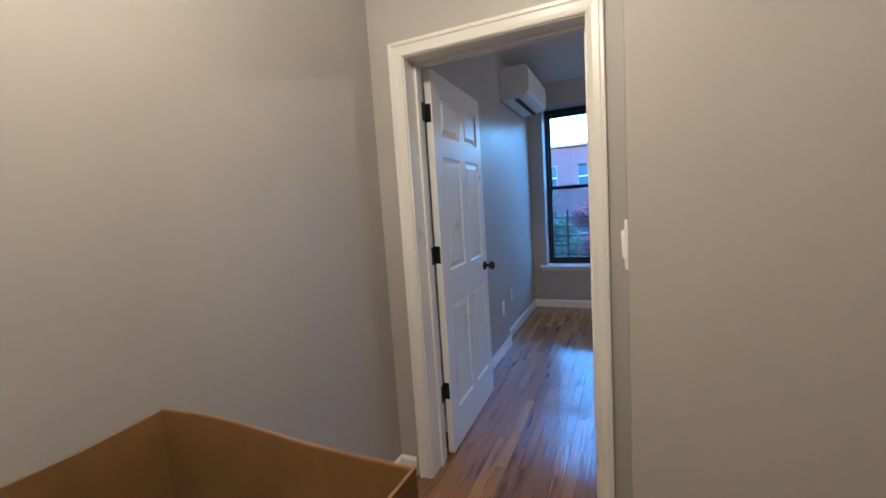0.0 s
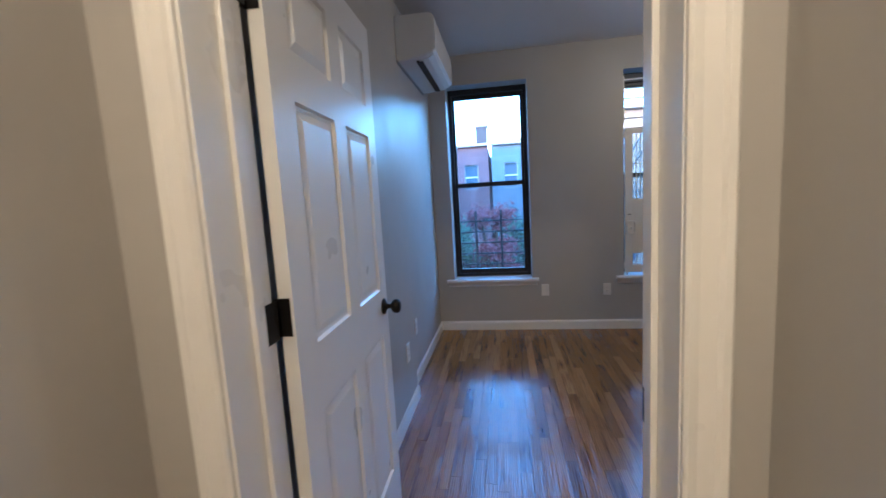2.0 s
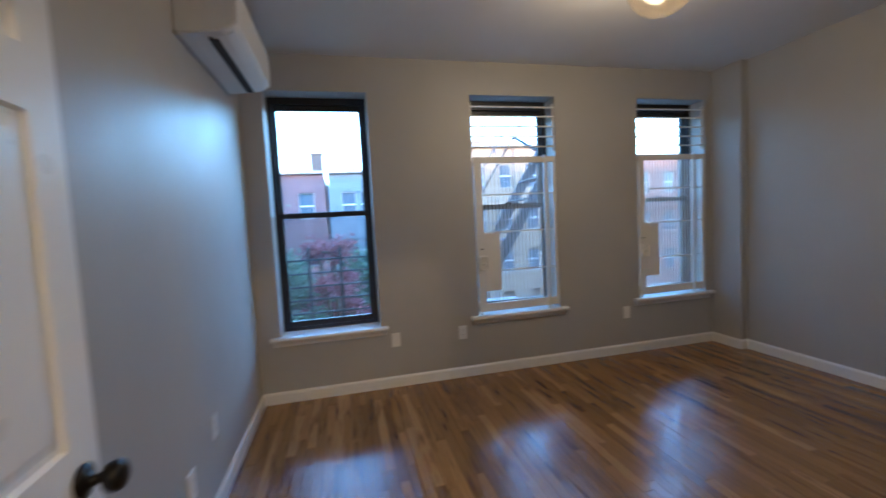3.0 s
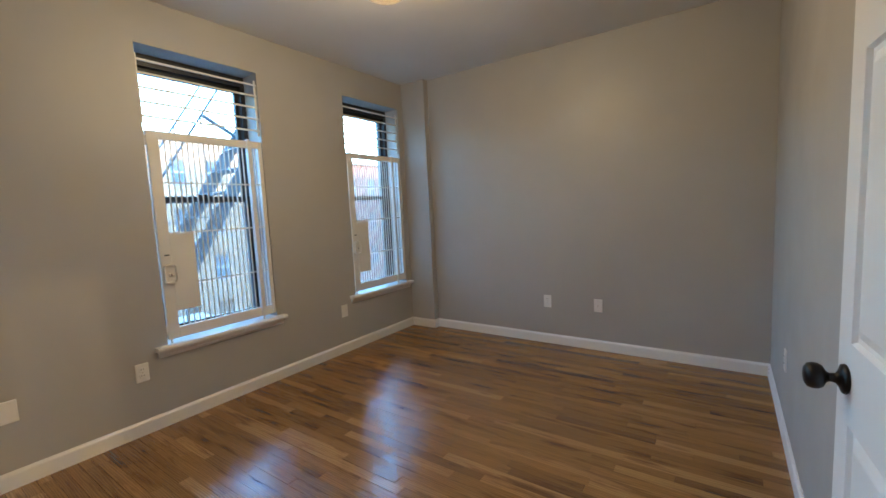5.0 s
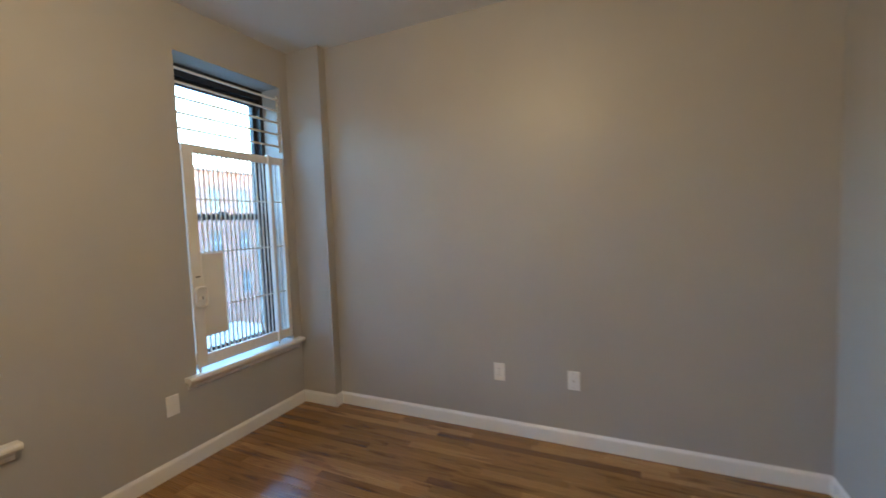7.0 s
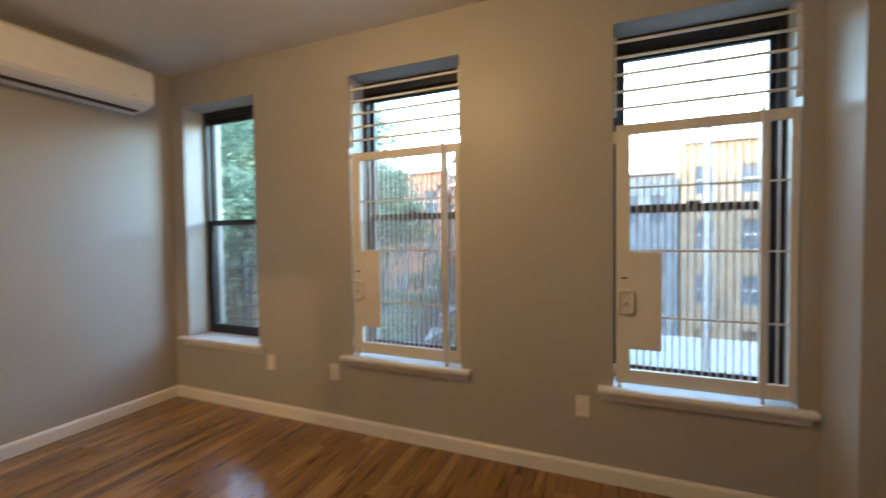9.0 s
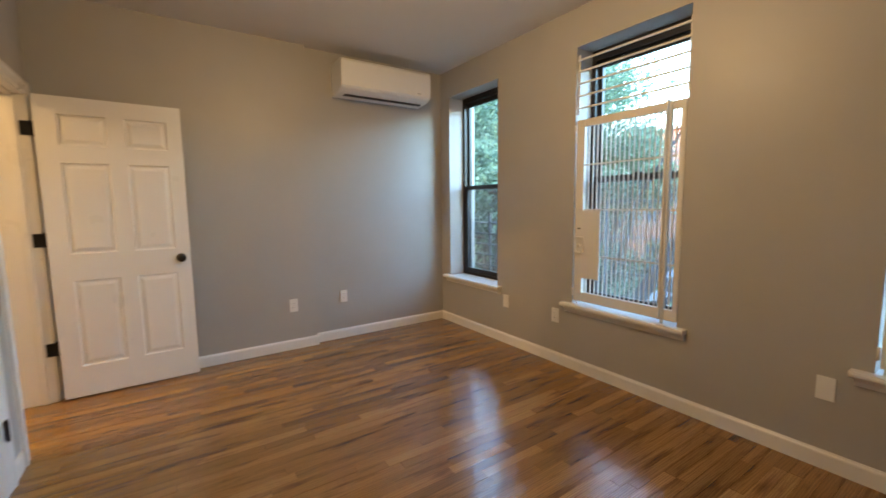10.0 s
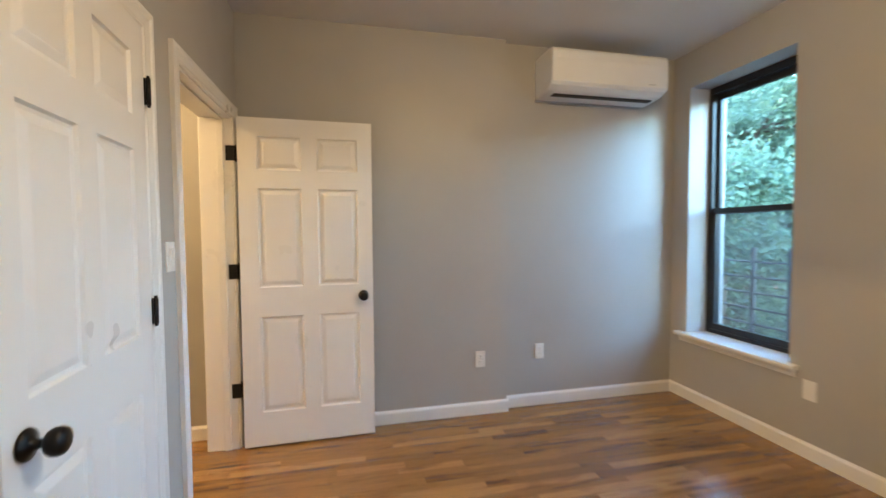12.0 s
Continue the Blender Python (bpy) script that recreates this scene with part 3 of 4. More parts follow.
def window_gate(x0, x1, mid):
    """A white folding security gate: a framed leaf of thin upright bars, a lock plate, and fixed cross bars over it."""
    ob = thing("window_gate", "white steel security gate with upright bars across the window", "window gate", "window gates")
    y0, y1 = YN + 0.002, YN + 0.03
    zb, zt = 0.553, 1.903
    L0, R1 = x0 + 0.013, x1 - 0.005
    part("stile", block(L0, L0 + 0.068, y0, y1, zb, zt, 0.002, 1), GATE_WHITE, ob)
    part("top_rail", block(L0 + 0.068, mid, y0 + 0.002, y1 - 0.002, zt - 0.052, zt, 0.002, 1), GATE_WHITE, ob)
    part("bottom_rail", block(L0 + 0.068, mid, y0 + 0.002, y1 - 0.002, zb, zb + 0.072, 0.002, 1), GATE_WHITE, ob)
    part("meeting_stile", block(mid, mid + 0.014, y0 - 0.012, y1, zb, zt + 0.012, 0.002, 1), GATE_WHITE, ob)
    part("meeting_stile", block(mid + 0.018, mid + 0.034, y0 - 0.004, y1, zb, zt, 0.002, 1), GATE_WHITE, ob)
    part("stile", block(R1 - 0.032, R1, y0, y1, zb, zt, 0.002, 1), GATE_WHITE, ob)
    part("top_rail", block(mid + 0.034, R1 - 0.032, y0 + 0.002, y1 - 0.002, zt - 0.05, zt, 0.002, 1), GATE_WHITE, ob)
    part("bottom_rail", block(mid + 0.034, R1 - 0.032, y0 + 0.002, y1 - 0.002, zb, zb + 0.07, 0.002, 1), GATE_WHITE, ob)
    # upright flat bars, set edge on
    n = 17
    a, b = L0 + 0.068, mid
    base = mesh_of("upright_bar", block(-0.003, 0.003, y0 + 0.009, y0 + 0.018, zb + 0.07, zt - 0.05), GATE_WHITE)
    for i in range(1, n):
        o = new("upright_bar", base)
        o.parent = ob
        o.location = (a + (b - a) * i / n, 0, 0)
    for x in (mid + 0.034 + (R1 - 0.032 - mid - 0.034) * k / 2 for k in (1,)):
        o = new("upright_bar", base)
        o.parent = ob
        o.location = (x, 0, 0)
    for z in (1.577, 1.249, 0.907):
        part("cross_bar", block(a, mid, y0 + 0.012, y0 + 0.017, z - 0.005, z + 0.005), GATE_WHITE, ob)
        part("cross_bar", block(mid + 0.034, R1 - 0.032, y0 + 0.012, y0 + 0.017, z - 0.005, z + 0.005), GATE_WHITE, ob)
    plate = part("lock_plate", block(a - 0.002, a + 0.147, y0 - 0.003, y0 + 0.001, 0.735, 1.243, 0.001, 1), GATE_WHITE, ob, "flat white steel lock plate")
    # lock: a round-cornered base inside a raised rim, with the key cylinder proud of it
    lx, lz = L0 + 0.048, 0.985
    lock = part("lock_case", round_plate(lx, lz, 0.029, 0.053, 0.018, y0 - 0.009, y0 - 0.001), GATE_WHITE, ob, "white lock base inside a raised rim")
    part("lock_rim", round_rim(lx, lz, 0.040, 0.064, 0.026, 0.011, y0 - 0.024, y0 - 0.001), GATE_WHITE, lock)
    cyl = part("key_cylinder", lathe([(0.015, 0), (0.015, 0.009), (0.012, 0.012), (0.003, 0.012)], 20, "y"), GATE_WHITE, lock)
    cyl.matrix_local = Matrix.Translation((lx, y0 - 0.009, lz - 0.006)) @ Matrix.Diagonal((1, -1, 1, 1))
    part("key_slot", block(lx - 0.002, lx + 0.002, y0 - 0.0225, y0 - 0.0205, lz - 0.015, lz + 0.003), DARK, lock)
    part("latch_mark", block(lx - 0.024, lx + 0.006, y0 - 0.0045, y0 - 0.002, 1.104, 1.112, 0.001, 1), DARK, ob, "short dark latch slot")
    # fixed cross bars above
    for z in (2.333, 2.253, 2.166, 2.078, 1.990):
        part("fixed_bar", block(x0 + 0.001, x1 - 0.001, y0 + 0.008, y0 + 0.022, z - 0.006, z + 0.006, 0.002, 1), GATE_WHITE, ob)
    for x in (x0 + 0.001, x1 - 0.016):
        part("fixed_upright", block(x, x + 0.015, y0 + 0.022, y0 + 0.026, 1.95, 2.37), GATE_WHITE, ob)
    for z in (0.62, 1.84):
        part("gate_hinge", rod(bmesh.new(), (x0 + 0.006, y0 - 0.004, z - 0.03), (x0 + 0.006, y0 - 0.004, z + 0.03), 0.006, 10), GATE_WHITE, ob)
    part("foot_pin", rod(bmesh.new(), (mid + 0.02, y0 + 0.012, W_BOT + 0.02), (mid + 0.02, y0 + 0.012, zb + 0.01), 0.008, 10), GATE_WHITE, ob)
    part("foot_pin", rod(bmesh.new(), (L0 + 0.02, y0 + 0.012, W_BOT + 0.02), (L0 + 0.02, y0 + 0.012, zb + 0.01), 0.008, 10), GATE_WHITE, ob)
    return ob


window_gate(*WINS[1], 1.617)
window_gate(*WINS[2], 3.231)


def window_guard():
    """Black iron guard outside the plain window."""
    ob = thing("window_guard", "black iron guard rail outside the lower window pane", "window guard")
    y = OUT + 0.03
    part("post", block(-0.488, -0.462, y, y + 0.025, 0.42, 1.20), IRON, ob)
    part("post", block(-0.218, -0.192, y, y + 0.025, 0.42, 1.20), IRON, ob)
    for i in range(6):
        z = 0.50 + i * 0.118
        part("rail", rod(bmesh.new(), (-0.80, y + 0.01, z), (0.20, y + 0.01, z), 0.009, 6), IRON, ob)
    for x in (-0.80, 0.20):
        part("bracket", block(x - 0.012, x + 0.012, OUT - 0.01, y + 0.02, 0.45, 1.13), IRON, ob)
    return ob


window_guard()


# ---- fixtures ----
def air_conditioner():
    ob = thing("air_conditioner", "white wall-mounted split air conditioner under the ceiling", "air conditioner")
    x, y0, y1 = XW2, 4.115, 5.035
    outline = [(0, 2.595), (0.225, 2.595), (0.252, 2.5874), (0.266, 2.5684), (0.272, 2.5143), (0.271, 2.42), (0.267, 2.362), (0.252, 2.341), (0.20, 2.318), (0.06, 2.3024), (0, 2.3024)]
    bm = extrude_profile([(x + u, z) for u, z in outline], "y", y0, y1)
    bmesh.ops.bevel(bm, geom=[e for e in bm.edges if abs(e.verts[0].co.y - e.verts[1].co.y) < 1e-6], offset=0.006, segments=2, affect="EDGES")
    part("body", bm, AC_WHITE, ob)
    fr = [(0.252, 2.5912), (0.270, 2.5703), (0.2765, 2.5143), (0.2755, 2.42), (0.2715, 2.360), (0.262, 2.350), (0.258, 2.354), (0.265, 2.364), (0.269, 2.42), (0.270, 2.5143), (0.263, 2.5684), (0.25, 2.5865)]
    part("front_panel", extrude_profile([(x + u, z) for u, z in fr], "y", y0 + 0.004, y1 - 0.004), AC_WHITE, ob)
    fl = [(0.246, 2.3445), (0.252, 2.339), (0.212, 2.318), (0.150, 2.3005), (0.150, 2.305), (0.208, 2.3225)]
    part("louvre", extrude_profile([(x + u, z) for u, z in fl], "y", y0 + 0.05, y1 - 0.05), AC_WHITE, ob, "white air outlet louvre")
    part("outlet_slot", block(x + 0.130, x + 0.172, y0 + 0.06, y1 - 0.06, 2.2965, 2.312), DARK, ob, "dark air outlet slot")
    part("display", block(x + 0.270, x + 0.2745, y1 - 0.16, y1 - 0.11, 2.3775, 2.3822), VENT_GREY, ob)
    part("mounting_plate", block(x - 0.002, x + 0.012, y0 - 0.002, y1 + 0.002, 2.2929, 2.3072), VENT_GREY, ob)
    return ob


air_conditioner()


def ceiling_lamp(x, y, label):
    ob = thing("ceiling_lamp", label, "ceiling lamp", "ceiling lamps", "", pose(x, y, CEIL_Z))
    part("canopy", lathe([(0.01, 0.0), (0.075, 0.0), (0.078, -0.008), (0.07, -0.022), (0.04, -0.03), (0.02, -0.034)], 32), BRASS, ob)
    part("stem", lathe([(0.012, -0.03), (0.012, -0.10), (0.02, -0.105), (0.02, -0.14), (0.008, -0.15)], 16), BRASS, ob)
    prof = []
    for i in range(15):
        a = math.pi * (0.17 + 0.83 * i / 14)
        prof.append((max(0.004, 0.168 * math.sin(a)), -0.20 + 0.175 * math.cos(a)))
    bm = lathe(prof, 40)
    g = part("glass_globe", bm, BOWL, ob, "clear warm glass globe")
    g.visible_shadow = False
    part("rim", lathe([(0.078, -0.034), (0.09, -0.036), (0.09, -0.046), (0.078, -0.048)], 32), BRASS, ob)
    part("finial", lathe([(0.004, -0.15), (0.014, -0.16), (0.016, -0.172), (0.006, -0.186)], 16), BLACK, ob)
    for k in range(2):
        a = math.pi * k + 0.6
        c = Vector((0.075 * math.cos(a), 0.075 * math.sin(a), -0.15))
        s = part("socket", rod(bmesh.new(), (0.015 * math.cos(a), 0.015 * math.sin(a), -0.12), c * 0.62 + Vector((0, 0, -0.052)), 0.014, 12), BRASS, ob)
        b = bmesh.new()
        bmesh.ops.create_uvsphere(b, u_segments=16, v_segments=10, radius=0.020)
        for v in b.verts:
            v.co = v.co + c
        for f in b.faces:
            f.smooth = True
        o = part("bulb", b, BULB, ob, "lit warm bulb")
        o.visible_shadow = False
    return ob


ceiling_lamp(*LAMP, "flush glass globe ceiling lamp with two lit warm bulbs")
ceiling_lamp(*HALL_LAMP, "flush glass globe ceiling lamp lighting the hallway")


def outlet(kind, m):
    """A wall plate in local x (across) and z (up), facing local -y."""
    names = {"duplex": ("wall_outlet", "white duplex power outlet with plate low on the wall", "wall outlet"), "blank": ("wall_plate", "plain white blank cover plate low on the wall", "wall plate"), "coax": ("cable_outlet", "white wall plate with a cable socket low on the wall", "wall outlet")}
    n, label, cat = names[kind]
    ob = thing(n, label, cat, "wall plates", "", m)
    part("cover_plate", block(-0.036, 0.036, -0.007, 0.001, -0.058, 0.058, 0.003, 2), PLASTIC, ob)
    if kind == "duplex":
        for z in (-0.02, 0.02):
            part("socket_face", block(-0.017, 0.017, -0.0095, -0.006, z - 0.0145, z + 0.0145, 0.002, 1), PLASTIC, ob)
            for dx, hh in ((-0.006, 0.0045), (0.006, 0.0035)):
                part("slot", block(dx - 0.001, dx + 0.001, -0.0100, -0.0093, z - hh + 0.003, z + hh + 0.003), DARK, ob)
        part("screw", rod(bmesh.new(), (0, -0.0065, 0), (0, -0.0082, 0), 0.003, 8), BRASS, ob)
    elif kind == "coax":
        part("coax_socket", rod(bmesh.new(), (0, -0.006, 0), (0, -0.014, 0), 0.005, 10), BRASS, ob)
        for z in (-0.042, 0.042):
            part("screw", rod(bmesh.new(), (0, -0.0065, z), (0, -0.0082, z), 0.003, 8), BRASS, ob)
    else:
        for z in (-0.03, 0.03):
            part("screw", rod(bmesh.new(), (0, -0.0065, z), (0, -0.0078, z), 0.003, 8), PLASTIC, ob)
    return ob


outlet("blank", pose(0.205, YN, 0.40))
outlet("duplex", pose(0.789, YN, 0.395))
outlet("blank", pose(2.442, YN, 0.40))
outlet("duplex", pose(XE, 3.733, 0.405, 0, 0, -90))
outlet("coax", pose(XE, 3.27, 0.405, 0, 0, -90))
outlet("duplex", pose(XW, 3.663, 0.405, 0, 0, 90))
outlet("duplex", pose(XW2, 4.154, 0.415, 0, 0, 90))
outlet("duplex", pose(2.65, YS, 0.42, 0, 0, 180))


def light_switch(m, label):
    ob = thing("light_switch", label, "light switch", "", "", m)
    part("cover_plate", block(-0.036, 0.036, -0.007, 0.001, -0.058, 0.058, 0.003, 2), PLASTIC, ob)
    part("rocker_frame", block(-0.018, 0.018, -0.009, -0.006, -0.036, 0.036, 0.0015, 1), PLASTIC, ob)
    bm = block(-0.0155, 0.0155, -0.0125, -0.008, -0.032, 0.032, 0.0015, 1)
    for v in bm.verts:
        v.co.y -= 0.05 * (v.co.z + 0.032) if v.co.y < -0.011 else 0
    part("rocker", bm, PLASTIC, ob)
    for z in (-0.047, 0.047):
        part("screw", rod(bmesh.new(), (0, -0.0065, z), (0, -0.008, z), 0.0028, 8), PLASTIC, ob)
    return ob


light_switch(pose(0.225, YS, 1.24, 0, 0, 180), "white rocker light switch between the two doors")
light_switch(pose(HALL_E, 1.278, 1.228, 0, 0, -90), "white rocker light switch on the hallway wall")


def cardboard_box(x0, x1, y0, y1, h):
    """An open box with thin walls, a fold seam and slightly bowed rims."""
    ob = thing("cardboard_box", "large open brown cardboard box standing against the hallway wall", "box")
    t = 0.006

    def panel(a, b, n=8, bow=0.006, inward=(0, 0)):
        bm = bmesh.new()
        a, b = Vector((*a, 0)), Vector((*b, 0))
        d = (b - a).normalized()
        nrm = Vector((-d.y, d.x, 0)) * t
        cols = []
        for i in range(n + 1):
            f = i / n
            p = a.lerp(b, f)
            top = h + 0.006 * math.sin(f * 7.0) - 0.008 * f
            off = Vector((*inward, 0)) * bow * math.sin(math.pi * f)
            cols.append([bm.verts.new(q) for q in (p, p + nrm, p + nrm + off + Vector((0, 0, top)), p + off + Vector((0, 0, top)))])
        for c, e in zip(cols, cols[1:]):
            for i in range(4):
                bm.faces.new((c[i], c[(i + 1) % 4], e[(i + 1) % 4], e[i]))
        bm.faces.new(cols[0])
        bm.faces.new(cols[-1][::-1])
        bmesh.ops.recalc_face_normals(bm, faces=bm.faces[:])
        return bm

    part("box_side", panel((x0, y1), (x1, y1), 12, 0.012, (0, 1)), CARD, ob)
    part("box_side", panel((x0, y0), (x0, y1 + 0.003)), CARD, ob)
    part("box_side", panel((x1, y1 + 0.003), (x1, y0)), CARD, ob)
    part("box_side", panel((x1, y0), (x0, y0)), CARD, ob)
    part("box_bottom", block(x0 + 0.008, x1 - 0.008, y0 + 0.008, y1 - 0.008, 0.0, 0.006), CARD, ob)
    return ob


cardboard_box(-0.845, -0.135, 0.15, 0.79, 0.892)


# ---- outside ----
GZ = -6.5
structure("ground", box(bmesh.new(), -1200, 1200, -1200, 1200, GZ - 0.3, GZ), GROUND, "bare back yard ground with patches of weeds", "ground")


# Unseen block, added so the low sun reaches only the far house tops.
structure("sun_block_row", box(bmesh.new(), -125, 50, -32, -20, GZ, 17.0), DEEP_BRICK, "unseen brown-red brick block added to shade the houses behind the yard", "building wall")
structure("lower_storeys", box(bmesh.new(), -1.1, 3.8, HALL_S - 0.1, OUT - 0.002, GZ, -0.201), DEEP_BRICK, "brown-red brick lower storeys of the building", "building wall")


def far_window(parent, x, y, z, w, h, lit=False):
    wdw = part("window", block(x - w / 2 - 0.08, x + w / 2 + 0.08, y - 0.04, y + 0.05, z - 0.10, z), STONE, parent)
    part("frame", wall_run(bmesh.new(), "x", x - w / 2, x + w / 2, y - 0.02, y + 0.1, z, z + h, [(x - w / 2 + 0.06, x + w / 2 - 0.06, z + 0.06, z + h - 0.06)]), STONE, wdw)
    part("pane", block(x - w / 2 + 0.05, x + w / 2 - 0.05, y + 0.06, y + 0.08, z + 0.05, z + h - 0.05), FAR_GLASS, wdw)
    part("sash_bar", block(x - w / 2 + 0.06, x + w / 2 - 0.06, y + 0.0, y + 0.05, z + h / 2 - 0.04, z + h / 2 + 0.04), TRIM, wdw)
    part("lintel", block(x - w / 2 - 0.1, x + w / 2 + 0.1, y - 0.035, y + 0.05, z + h, z + h + 0.2), STONE, wdw)


def row_house(x0, x1, y, top, material, xs, label, storey=3.1, w=0.95, h=1.7, deep=10):
    """A flat-roofed house front with a cornice and true window openings."""
    ob = thing("house", label, "house", "houses behind the yard")
    rows = []
    z = top - 0.95 - h - 0.25
    while z > GZ + 0.5:
        rows.append(z)
        z -= storey
    bm = bmesh.new()
    cuts = sorted(xs)
    at = x0
    for cx in cuts:
        box(bm, at, cx - w / 2, y, y + 0.3, GZ, top)
        zz = GZ
        for r in sorted(rows):
            box(bm, cx - w / 2, cx + w / 2, y, y + 0.3, zz, r)
            zz = r + h
        box(bm, cx - w / 2, cx + w / 2, y, y + 0.3, zz, top)
        at = cx + w / 2
    box(bm, at, x1, y, y + 0.3, GZ, top)
    box(bm, x0, x1, y + 0.35, y + deep, GZ, top - 0.3)
    part("wall", bm, material, ob)
    part("roof", block(x0, x1, y + 0.3, y + deep, top - 0.25, top - 0.1), ROOF, ob)
    part("cornice", block(x0, x1, y - 0.28, y + 0.3, top, top + 0.18, 0.05, 2), STONE, ob)
    for cx in cuts:
        for r in rows[:3]:
            far_window(ob, cx, y + 0.1, r, w, h)
    return ob


def chimney(x, y, z, w, h, material):
    ob = thing("chimney_stack", "dark chimney stack on a flat roof", "chimney")
    part("shaft", block(x - w / 2, x + w / 2, y - w / 2, y + w / 2, z, z + h), material, ob)
    part("cap", block(x - w / 2 - 0.08, x + w / 2 + 0.08, y - w / 2 - 0.08, y + w / 2 + 0.08, z + h, z + h + 0.15, 0.03), STONE, ob)


row_house(-22, -8.2, 30, 5.9, DEEP_BRICK, [-20, -17.4, -14.8, -12.2, -9.6], "brown-red brick row house with flat roof")
row_house(-8.0, -1.1, 30, 4.8, PINK_BRICK, [-6.9, -4.6, -2.3], "pink-red brick row house with flat roof")
row_house(-0.9, 6.0, 30, 4.8, GREY_STUCCO, [0.4, 1.6, 3.6, 5.0], "pale grey stuccoed row house with flat roof")
row_house(6.2, 17.0, 30, 6.4, TAN_BRICK, [7.4, 9.5, 11.6, 13.7, 15.8], "orange-tan brick row house with flat roof")
row_house(17.2, 36.0, 30, 5.6, DEEP_BRICK, [18.6, 21, 23.4, 25.8, 28.2, 30.6, 33], "brown-red brick row house with flat roof")
chimney(-1.6, 32.2, 4.5, 0.8, 1.9, ROOF)
chimney(0.9, 33, 4.5, 0.6, 0.9, TAN_BRICK)
chimney(2.2, 32.5, 4.5, 0.5, 1.1, ROOF)
chimney(10.4, 33, 6.1, 0.7, 1.2, TAN_BRICK)


def yard_wall(y, x0, x1, top):
    ob = thing("yard_shed", "low pale flat-roofed shed in the back yard", "shed")
    part("wall", block(x0, x1, y, y + 4, GZ, top), GREY_STUCCO, ob)
    part("roof", block(x0 - 0.15, x1 + 0.15, y - 0.15, y + 4.15, top, top + 0.15), STONE, ob)


yard_wall(16, 2.2, 7.5, -2.6)
yard_wall(15, 8.5, 13.5, -2.9)


def fire_stair():
    """A steep iron fire stair between two deep flat stringers, with its landing, on the outside of the wall."""
    ob = thing("fire_escape", "iron fire escape, tinted blue-grey for haze, with steep stair and landing", "fire escape")
    rise = 1.53
    x0, x1, z0 = 0.90, 3.0, 0.17

    def on(x, up=0.0):
        return z0 + rise * (x - x0) + up

    def slanted(y, up, half, thick):
        """A flat bar along the stair's slope, half its depth above and below the line."""
        bm = bmesh.new()
        h = half * math.hypot(1, rise)
        ends = [[bm.verts.new((x, yy, on(x, up + d))) for yy, d in ((y, -h), (y + thick, -h), (y + thick, h), (y, h))] for x in (x0, x1)]
        return ring_faces(bm, ends, False)

    for y in (5.95, 6.45):
        part("stringer", slanted(y, 0.0, 0.058, 0.014), ESCAPE, ob)
        part("handrail", rod(bmesh.new(), (x0, y + 0.05, on(x0, 0.92)), (x1, y + 0.05, on(x1, 0.92)), 0.010, 8), ESCAPE, ob)
        for k in range(4):
            x = x0 + 0.12 + k * 0.6
            part("baluster", rod(bmesh.new(), (x, y + 0.02, on(x)), (x, y + 0.05, on(x, 0.92)), 0.007, 6), ESCAPE, ob)
    n = 15
    for i in range(n):
        x = x0 + (x1 - x0) * (i + 0.5) / n
        part("tread", block(x - 0.085, x + 0.085, 5.964, 6.45, on(x) - 0.005, on(x) + 0.005), ESCAPE, ob)
    part("brace", rod(bmesh.new(), (1.66, 6.06, 2.22), (2.02, 6.06, 2.03), 0.019, 8), ESCAPE, ob)
    yo = OUT + 1.02
    for i in range(12):
        x = 0.30 + i * 0.115
        part("landing_slat", block(x, x + 0.05, OUT + 0.06, yo, 0.14, 0.17), ESCAPE, ob)
    for y in (OUT + 0.08, yo - 0.03):
        part("landing_beam", block(0.28, 1.70, y, y + 0.04, 0.08, 0.139), ESCAPE, ob)
    for x in (0.32, 1.64):
        part("landing_bracket", rod(bmesh.new(), (x, OUT - 0.02, -0.6), (x, yo - 0.02, 0.09), 0.02, 6), ESCAPE, ob)
        part("landing_post", block(x - 0.012, x + 0.012, yo - 0.024, yo, 0.17, 1.32), ESCAPE, ob)
    for z in (0.55, 0.93, 1.30):
        part("landing_rail", block(0.308, 1.652, yo - 0.018, yo - 0.006, z, z + 0.022), ESCAPE, ob)
    return ob


fire_stair()
pole = thing("utility_pole", "tall pale grey utility pole in the back yard", "utility pole")
part("shaft", lathe([(0.05, GZ), (0.042, 0.0), (0.034, 7.0)], 12), POLE_GREY, pole)
pole.location = (3.54, 8.2, 0)


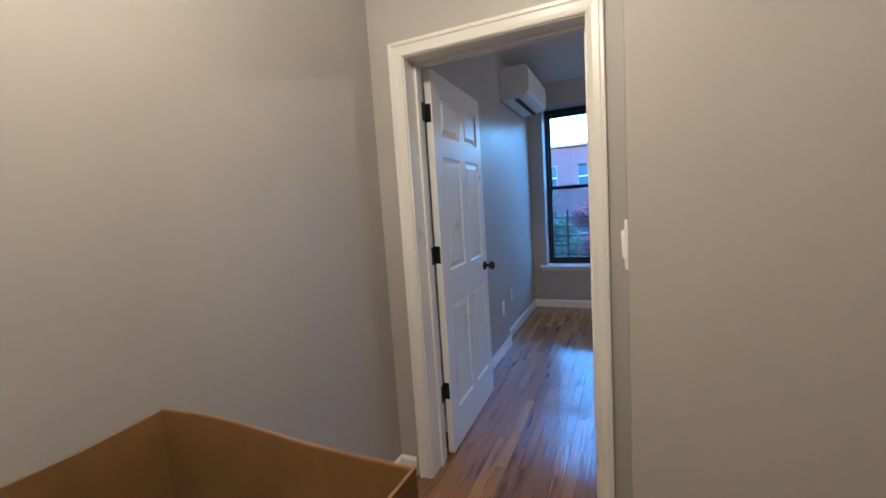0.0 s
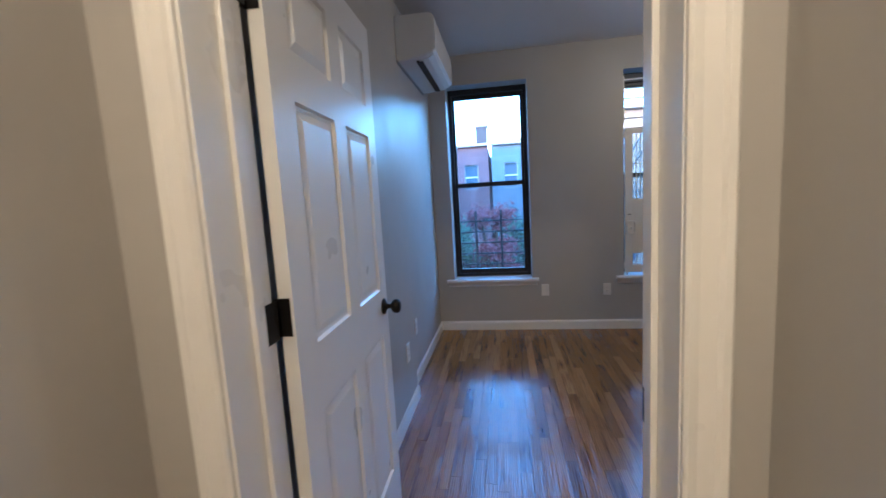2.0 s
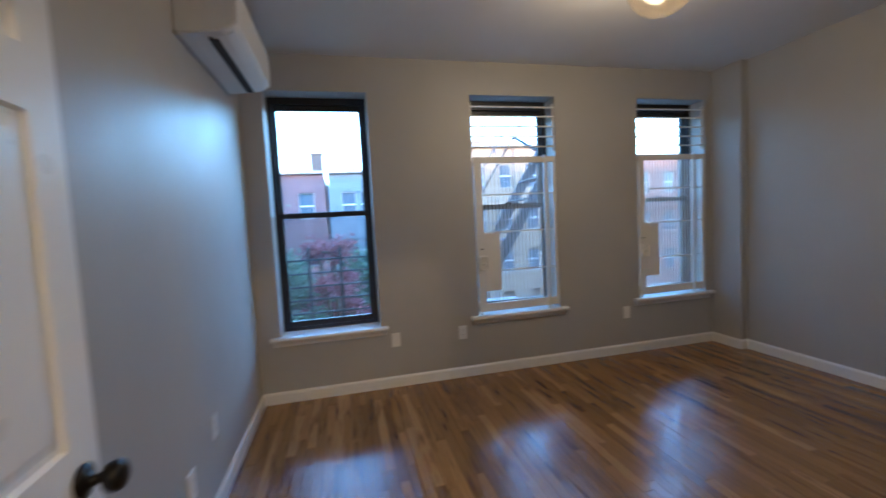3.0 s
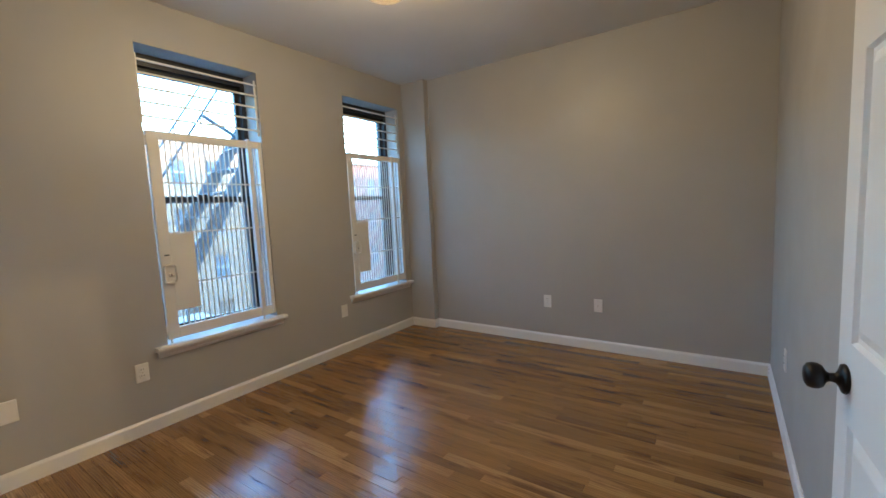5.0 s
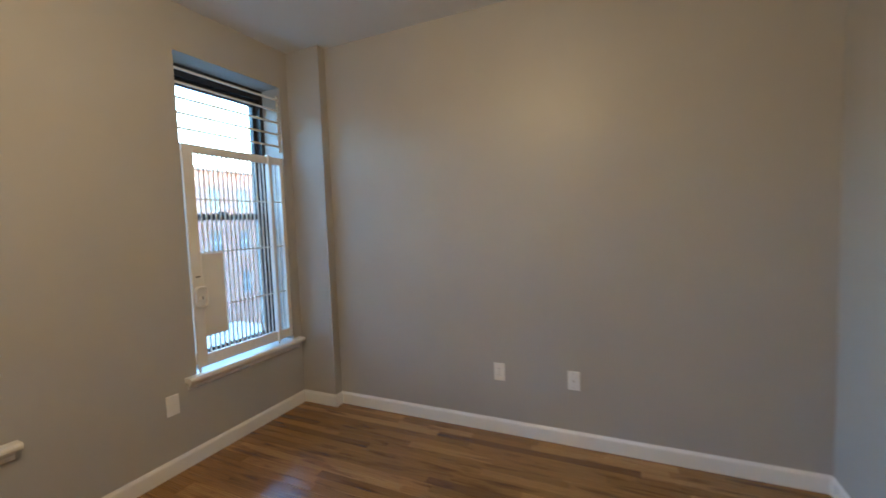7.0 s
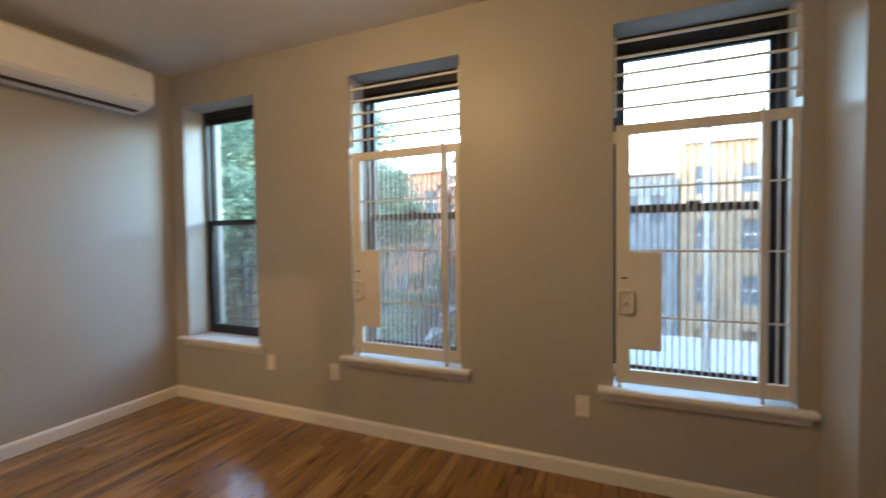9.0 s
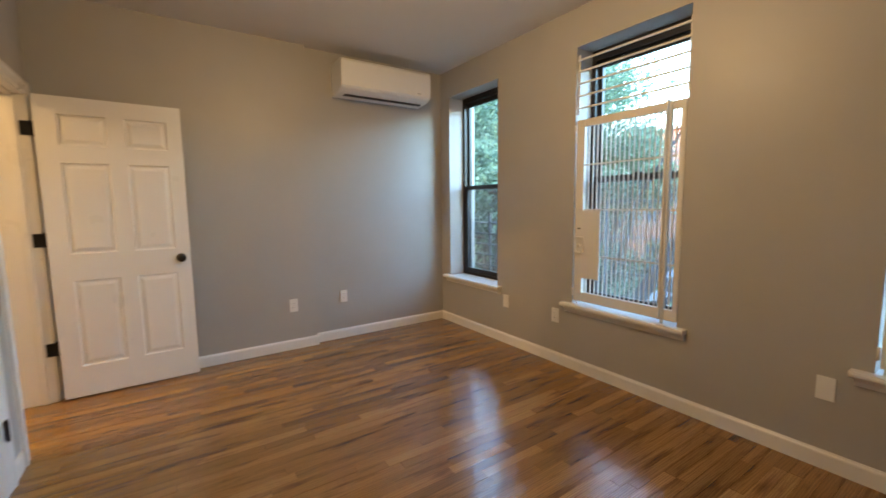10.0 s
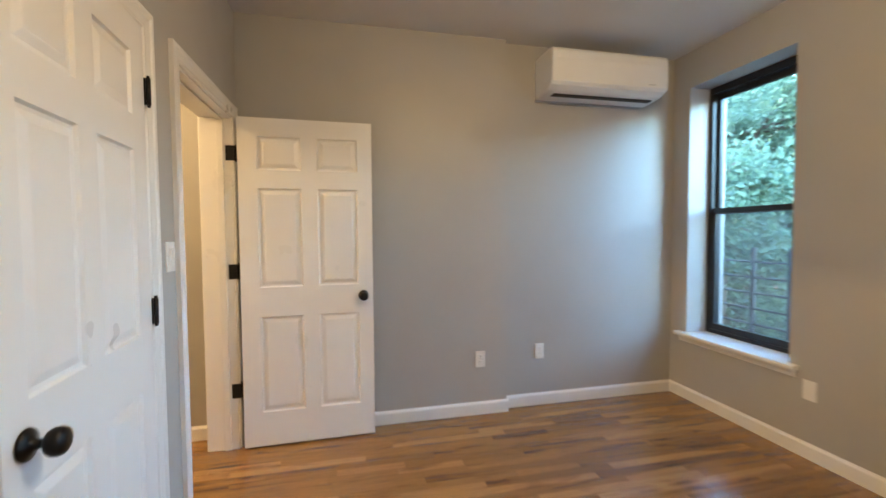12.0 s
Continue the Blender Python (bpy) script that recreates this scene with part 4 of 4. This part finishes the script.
def tree(x, y, base, top, spread, leaf, n, label, seed, size=0.16):
    """A tapered trunk with forking limbs and a crown of many small leaves in uneven clumps."""
    rng = random.Random(seed)
    ob = thing("tree", label, "tree", "", "", pose(x, y, base))
    H = top - base
    bm = bmesh.new()

    def limb(a, b, r0, r1, k=6):
        q = (b - a).to_track_quat("Z", "Y")
        ra = [bm.verts.new(a + q @ Vector((r0 * math.cos(2 * math.pi * i / k), r0 * math.sin(2 * math.pi * i / k), 0))) for i in range(k)]
        rb = [bm.verts.new(b + q @ Vector((r1 * math.cos(2 * math.pi * i / k), r1 * math.sin(2 * math.pi * i / k), 0))) for i in range(k)]
        for i in range(k):
            bm.faces.new((ra[i], ra[(i + 1) % k], rb[(i + 1) % k], rb[i]))

    fork = Vector((0.1, 0.0, H * 0.42))
    limb(Vector((0, 0, 0)), fork, 0.05 * H * 0.5, 0.018 * H)
    tips = []
    for i in range(9):
        a = 2 * math.pi * i / 9 + rng.uniform(-0.3, 0.3)
        d = spread * rng.uniform(0.35, 0.75)
        p = Vector((d * math.cos(a), d * math.sin(a), H * rng.uniform(0.55, 0.85)))
        limb(fork, p, 0.012 * H, 0.005 * H)
        for j in range(5):
            q = p + Vector((rng.gauss(0, 1), rng.gauss(0, 1), rng.uniform(-0.4, 1.0))) * spread * 0.3
            q.z = min(q.z, H)
            limb(p, q, 0.005 * H, 0.0015 * H, 4)
            tips.append((q, spread * rng.uniform(0.09, 0.2)))
    part("trunk", bm, BARK, ob)
    verts, faces = [], []
    for i in range(n):
        c, r = tips[rng.randrange(len(tips))]
        p = c + Vector((rng.gauss(0, 1), rng.gauss(0, 1), rng.gauss(0, 0.75))) * r
        s = size * rng.uniform(0.6, 1.3)
        e = Euler((rng.uniform(-1, 1), rng.uniform(-1, 1), rng.uniform(0, 6.3))).to_matrix()
        k = len(verts)
        for u, v, w in ((-0.5, 0, 0), (0, -0.3, 0.08), (0.5, 0, 0), (0, 0.3, 0.08)):
            verts.append(p + e @ Vector((u, v, w)) * s)
        faces.append((k, k + 1, k + 2, k + 3))
    me = bpy.data.meshes.new("crown")
    me.from_pydata(verts, [], faces)
    me.materials.append(leaf)
    crown = new("crown", me)
    crown.parent = ob
    return ob


tree(-6.6, 13.4, GZ, 5.8, 2.9, GREEN_LEAF, 78000, "tall green leafy tree behind the house", 3, 0.13)
tree(-10.2, 14.5, GZ, 7.6, 3.6, GREEN_LEAF, 70000, "tall broad green tree behind the neighbouring house", 23, 0.14)
tree(-3.8, 12.5, GZ, 3.8, 1.5, GREEN_LEAF, 14000, "slim green leafy tree in the yard", 5, 0.15)
tree(0.9, 15.5, GZ, 1.3, 1.7, GREEN_LEAF, 12000, "small green leafy tree beside the red one", 15, 0.17)
tree(-4.1, 9.0, GZ, 4.8, 1.4, GREEN_LEAF, 20000, "slender green leafy tree close to the house", 31, 0.12)
tree(-0.45, 13.0, GZ, 2.0, 0.9, RED_LEAF, 6000, "slim red-leaved tree in the yard", 8, 0.13)
tree(-5.2, 10.8, GZ, 1.2, 2.0, GREEN_LEAF, 24000, "low dense green tree below the windows", 41, 0.13)
tree(-2.4, 11.2, GZ, 0.5, 1.4, GREEN_LEAF, 13000, "low green tree below the windows", 43, 0.13)
tree(-1.6, 14.5, GZ, 1.4, 1.3, GREEN_LEAF, 9000, "low green leafy tree behind the red one", 37, 0.15)
tree(1.2, 17.0, GZ, -0.4, 1.6, GREEN_LEAF, 3500, "round green bush-like tree in the yard", 9)
tree(-15, 22.0, GZ, 6.5, 4.0, GREEN_LEAF, 16000, "tall green leafy tree far down the yards", 11, 0.25)


# ---- floor strips ----
STRIP = 0.057
LENGTHS = (0.38, 0.55, 0.74, 0.95, 1.20)


def strip_mesh(length):
    bm = box(bmesh.new(), 0.0004, STRIP - 0.0004, 0.0004, length - 0.0004, -0.013, -0.0012)
    top = [f for f in bm.faces if all(v.co.z > -0.01 for v in f.verts)]
    r = bmesh.ops.inset_region(bm, faces=top, thickness=0.0009, depth=0.0012)
    return mesh_of("strip", bm, OAK)


meshes = {k: strip_mesh(k) for k in LENGTHS}
rng = random.Random(21)
count = 0
verts, faces = [], []
x = XW2 - 0.02
while x < XE + 0.02:
    y = (HALL_S if x < FAR_E else YS - 0.1) - rng.uniform(0, 0.9)
    while y < YN + 0.02:
        k = rng.choice(LENGTHS)
        near = 1.9 < y + k / 2 < 4.75 and -0.86 < x < 2.75 and (x < FAR_E or y > YS - 0.1) and y + k < YN + 0.05
        if near and count < 300 and rng.random() < 0.85:
            o = new("strip", meshes[k])
            o.parent = floor
            o.location = (x, y, 0)
            count += 1
        else:
            a, b = x + 0.0004, x + STRIP - 0.0004
            c, d = max(y, HALL_S - 0.03 if x < FAR_E else YS - 0.1) + 0.0004, min(y + k, YN + 0.03) - 0.0004
            i, e = len(verts), 0.0009
            if d - c < 0.01:
                y += k
                continue
            verts += [(a, c, -0.013), (b, c, -0.013), (b, d, -0.013), (a, d, -0.013), (a, c, -0.0012), (b, c, -0.0012), (b, d, -0.0012), (a, d, -0.0012), (a + e, c + e, 0), (b - e, c + e, 0), (b - e, d - e, 0), (a + e, d - e, 0)]
            for u, v in ((0, 4), (4, 8)):
                for j in range(4):
                    faces.append((i + u + j, i + u + (j + 1) % 4, i + v + (j + 1) % 4, i + v + j))
            faces.append((i + 8, i + 9, i + 10, i + 11))
        y += k
    x += STRIP
me = bpy.data.meshes.new("strips")
me.from_pydata(verts, [], faces)
me.materials.append(OAK)
rest = new("strips", me)
rest.parent = floor
tagged(rest, kind="stuff")
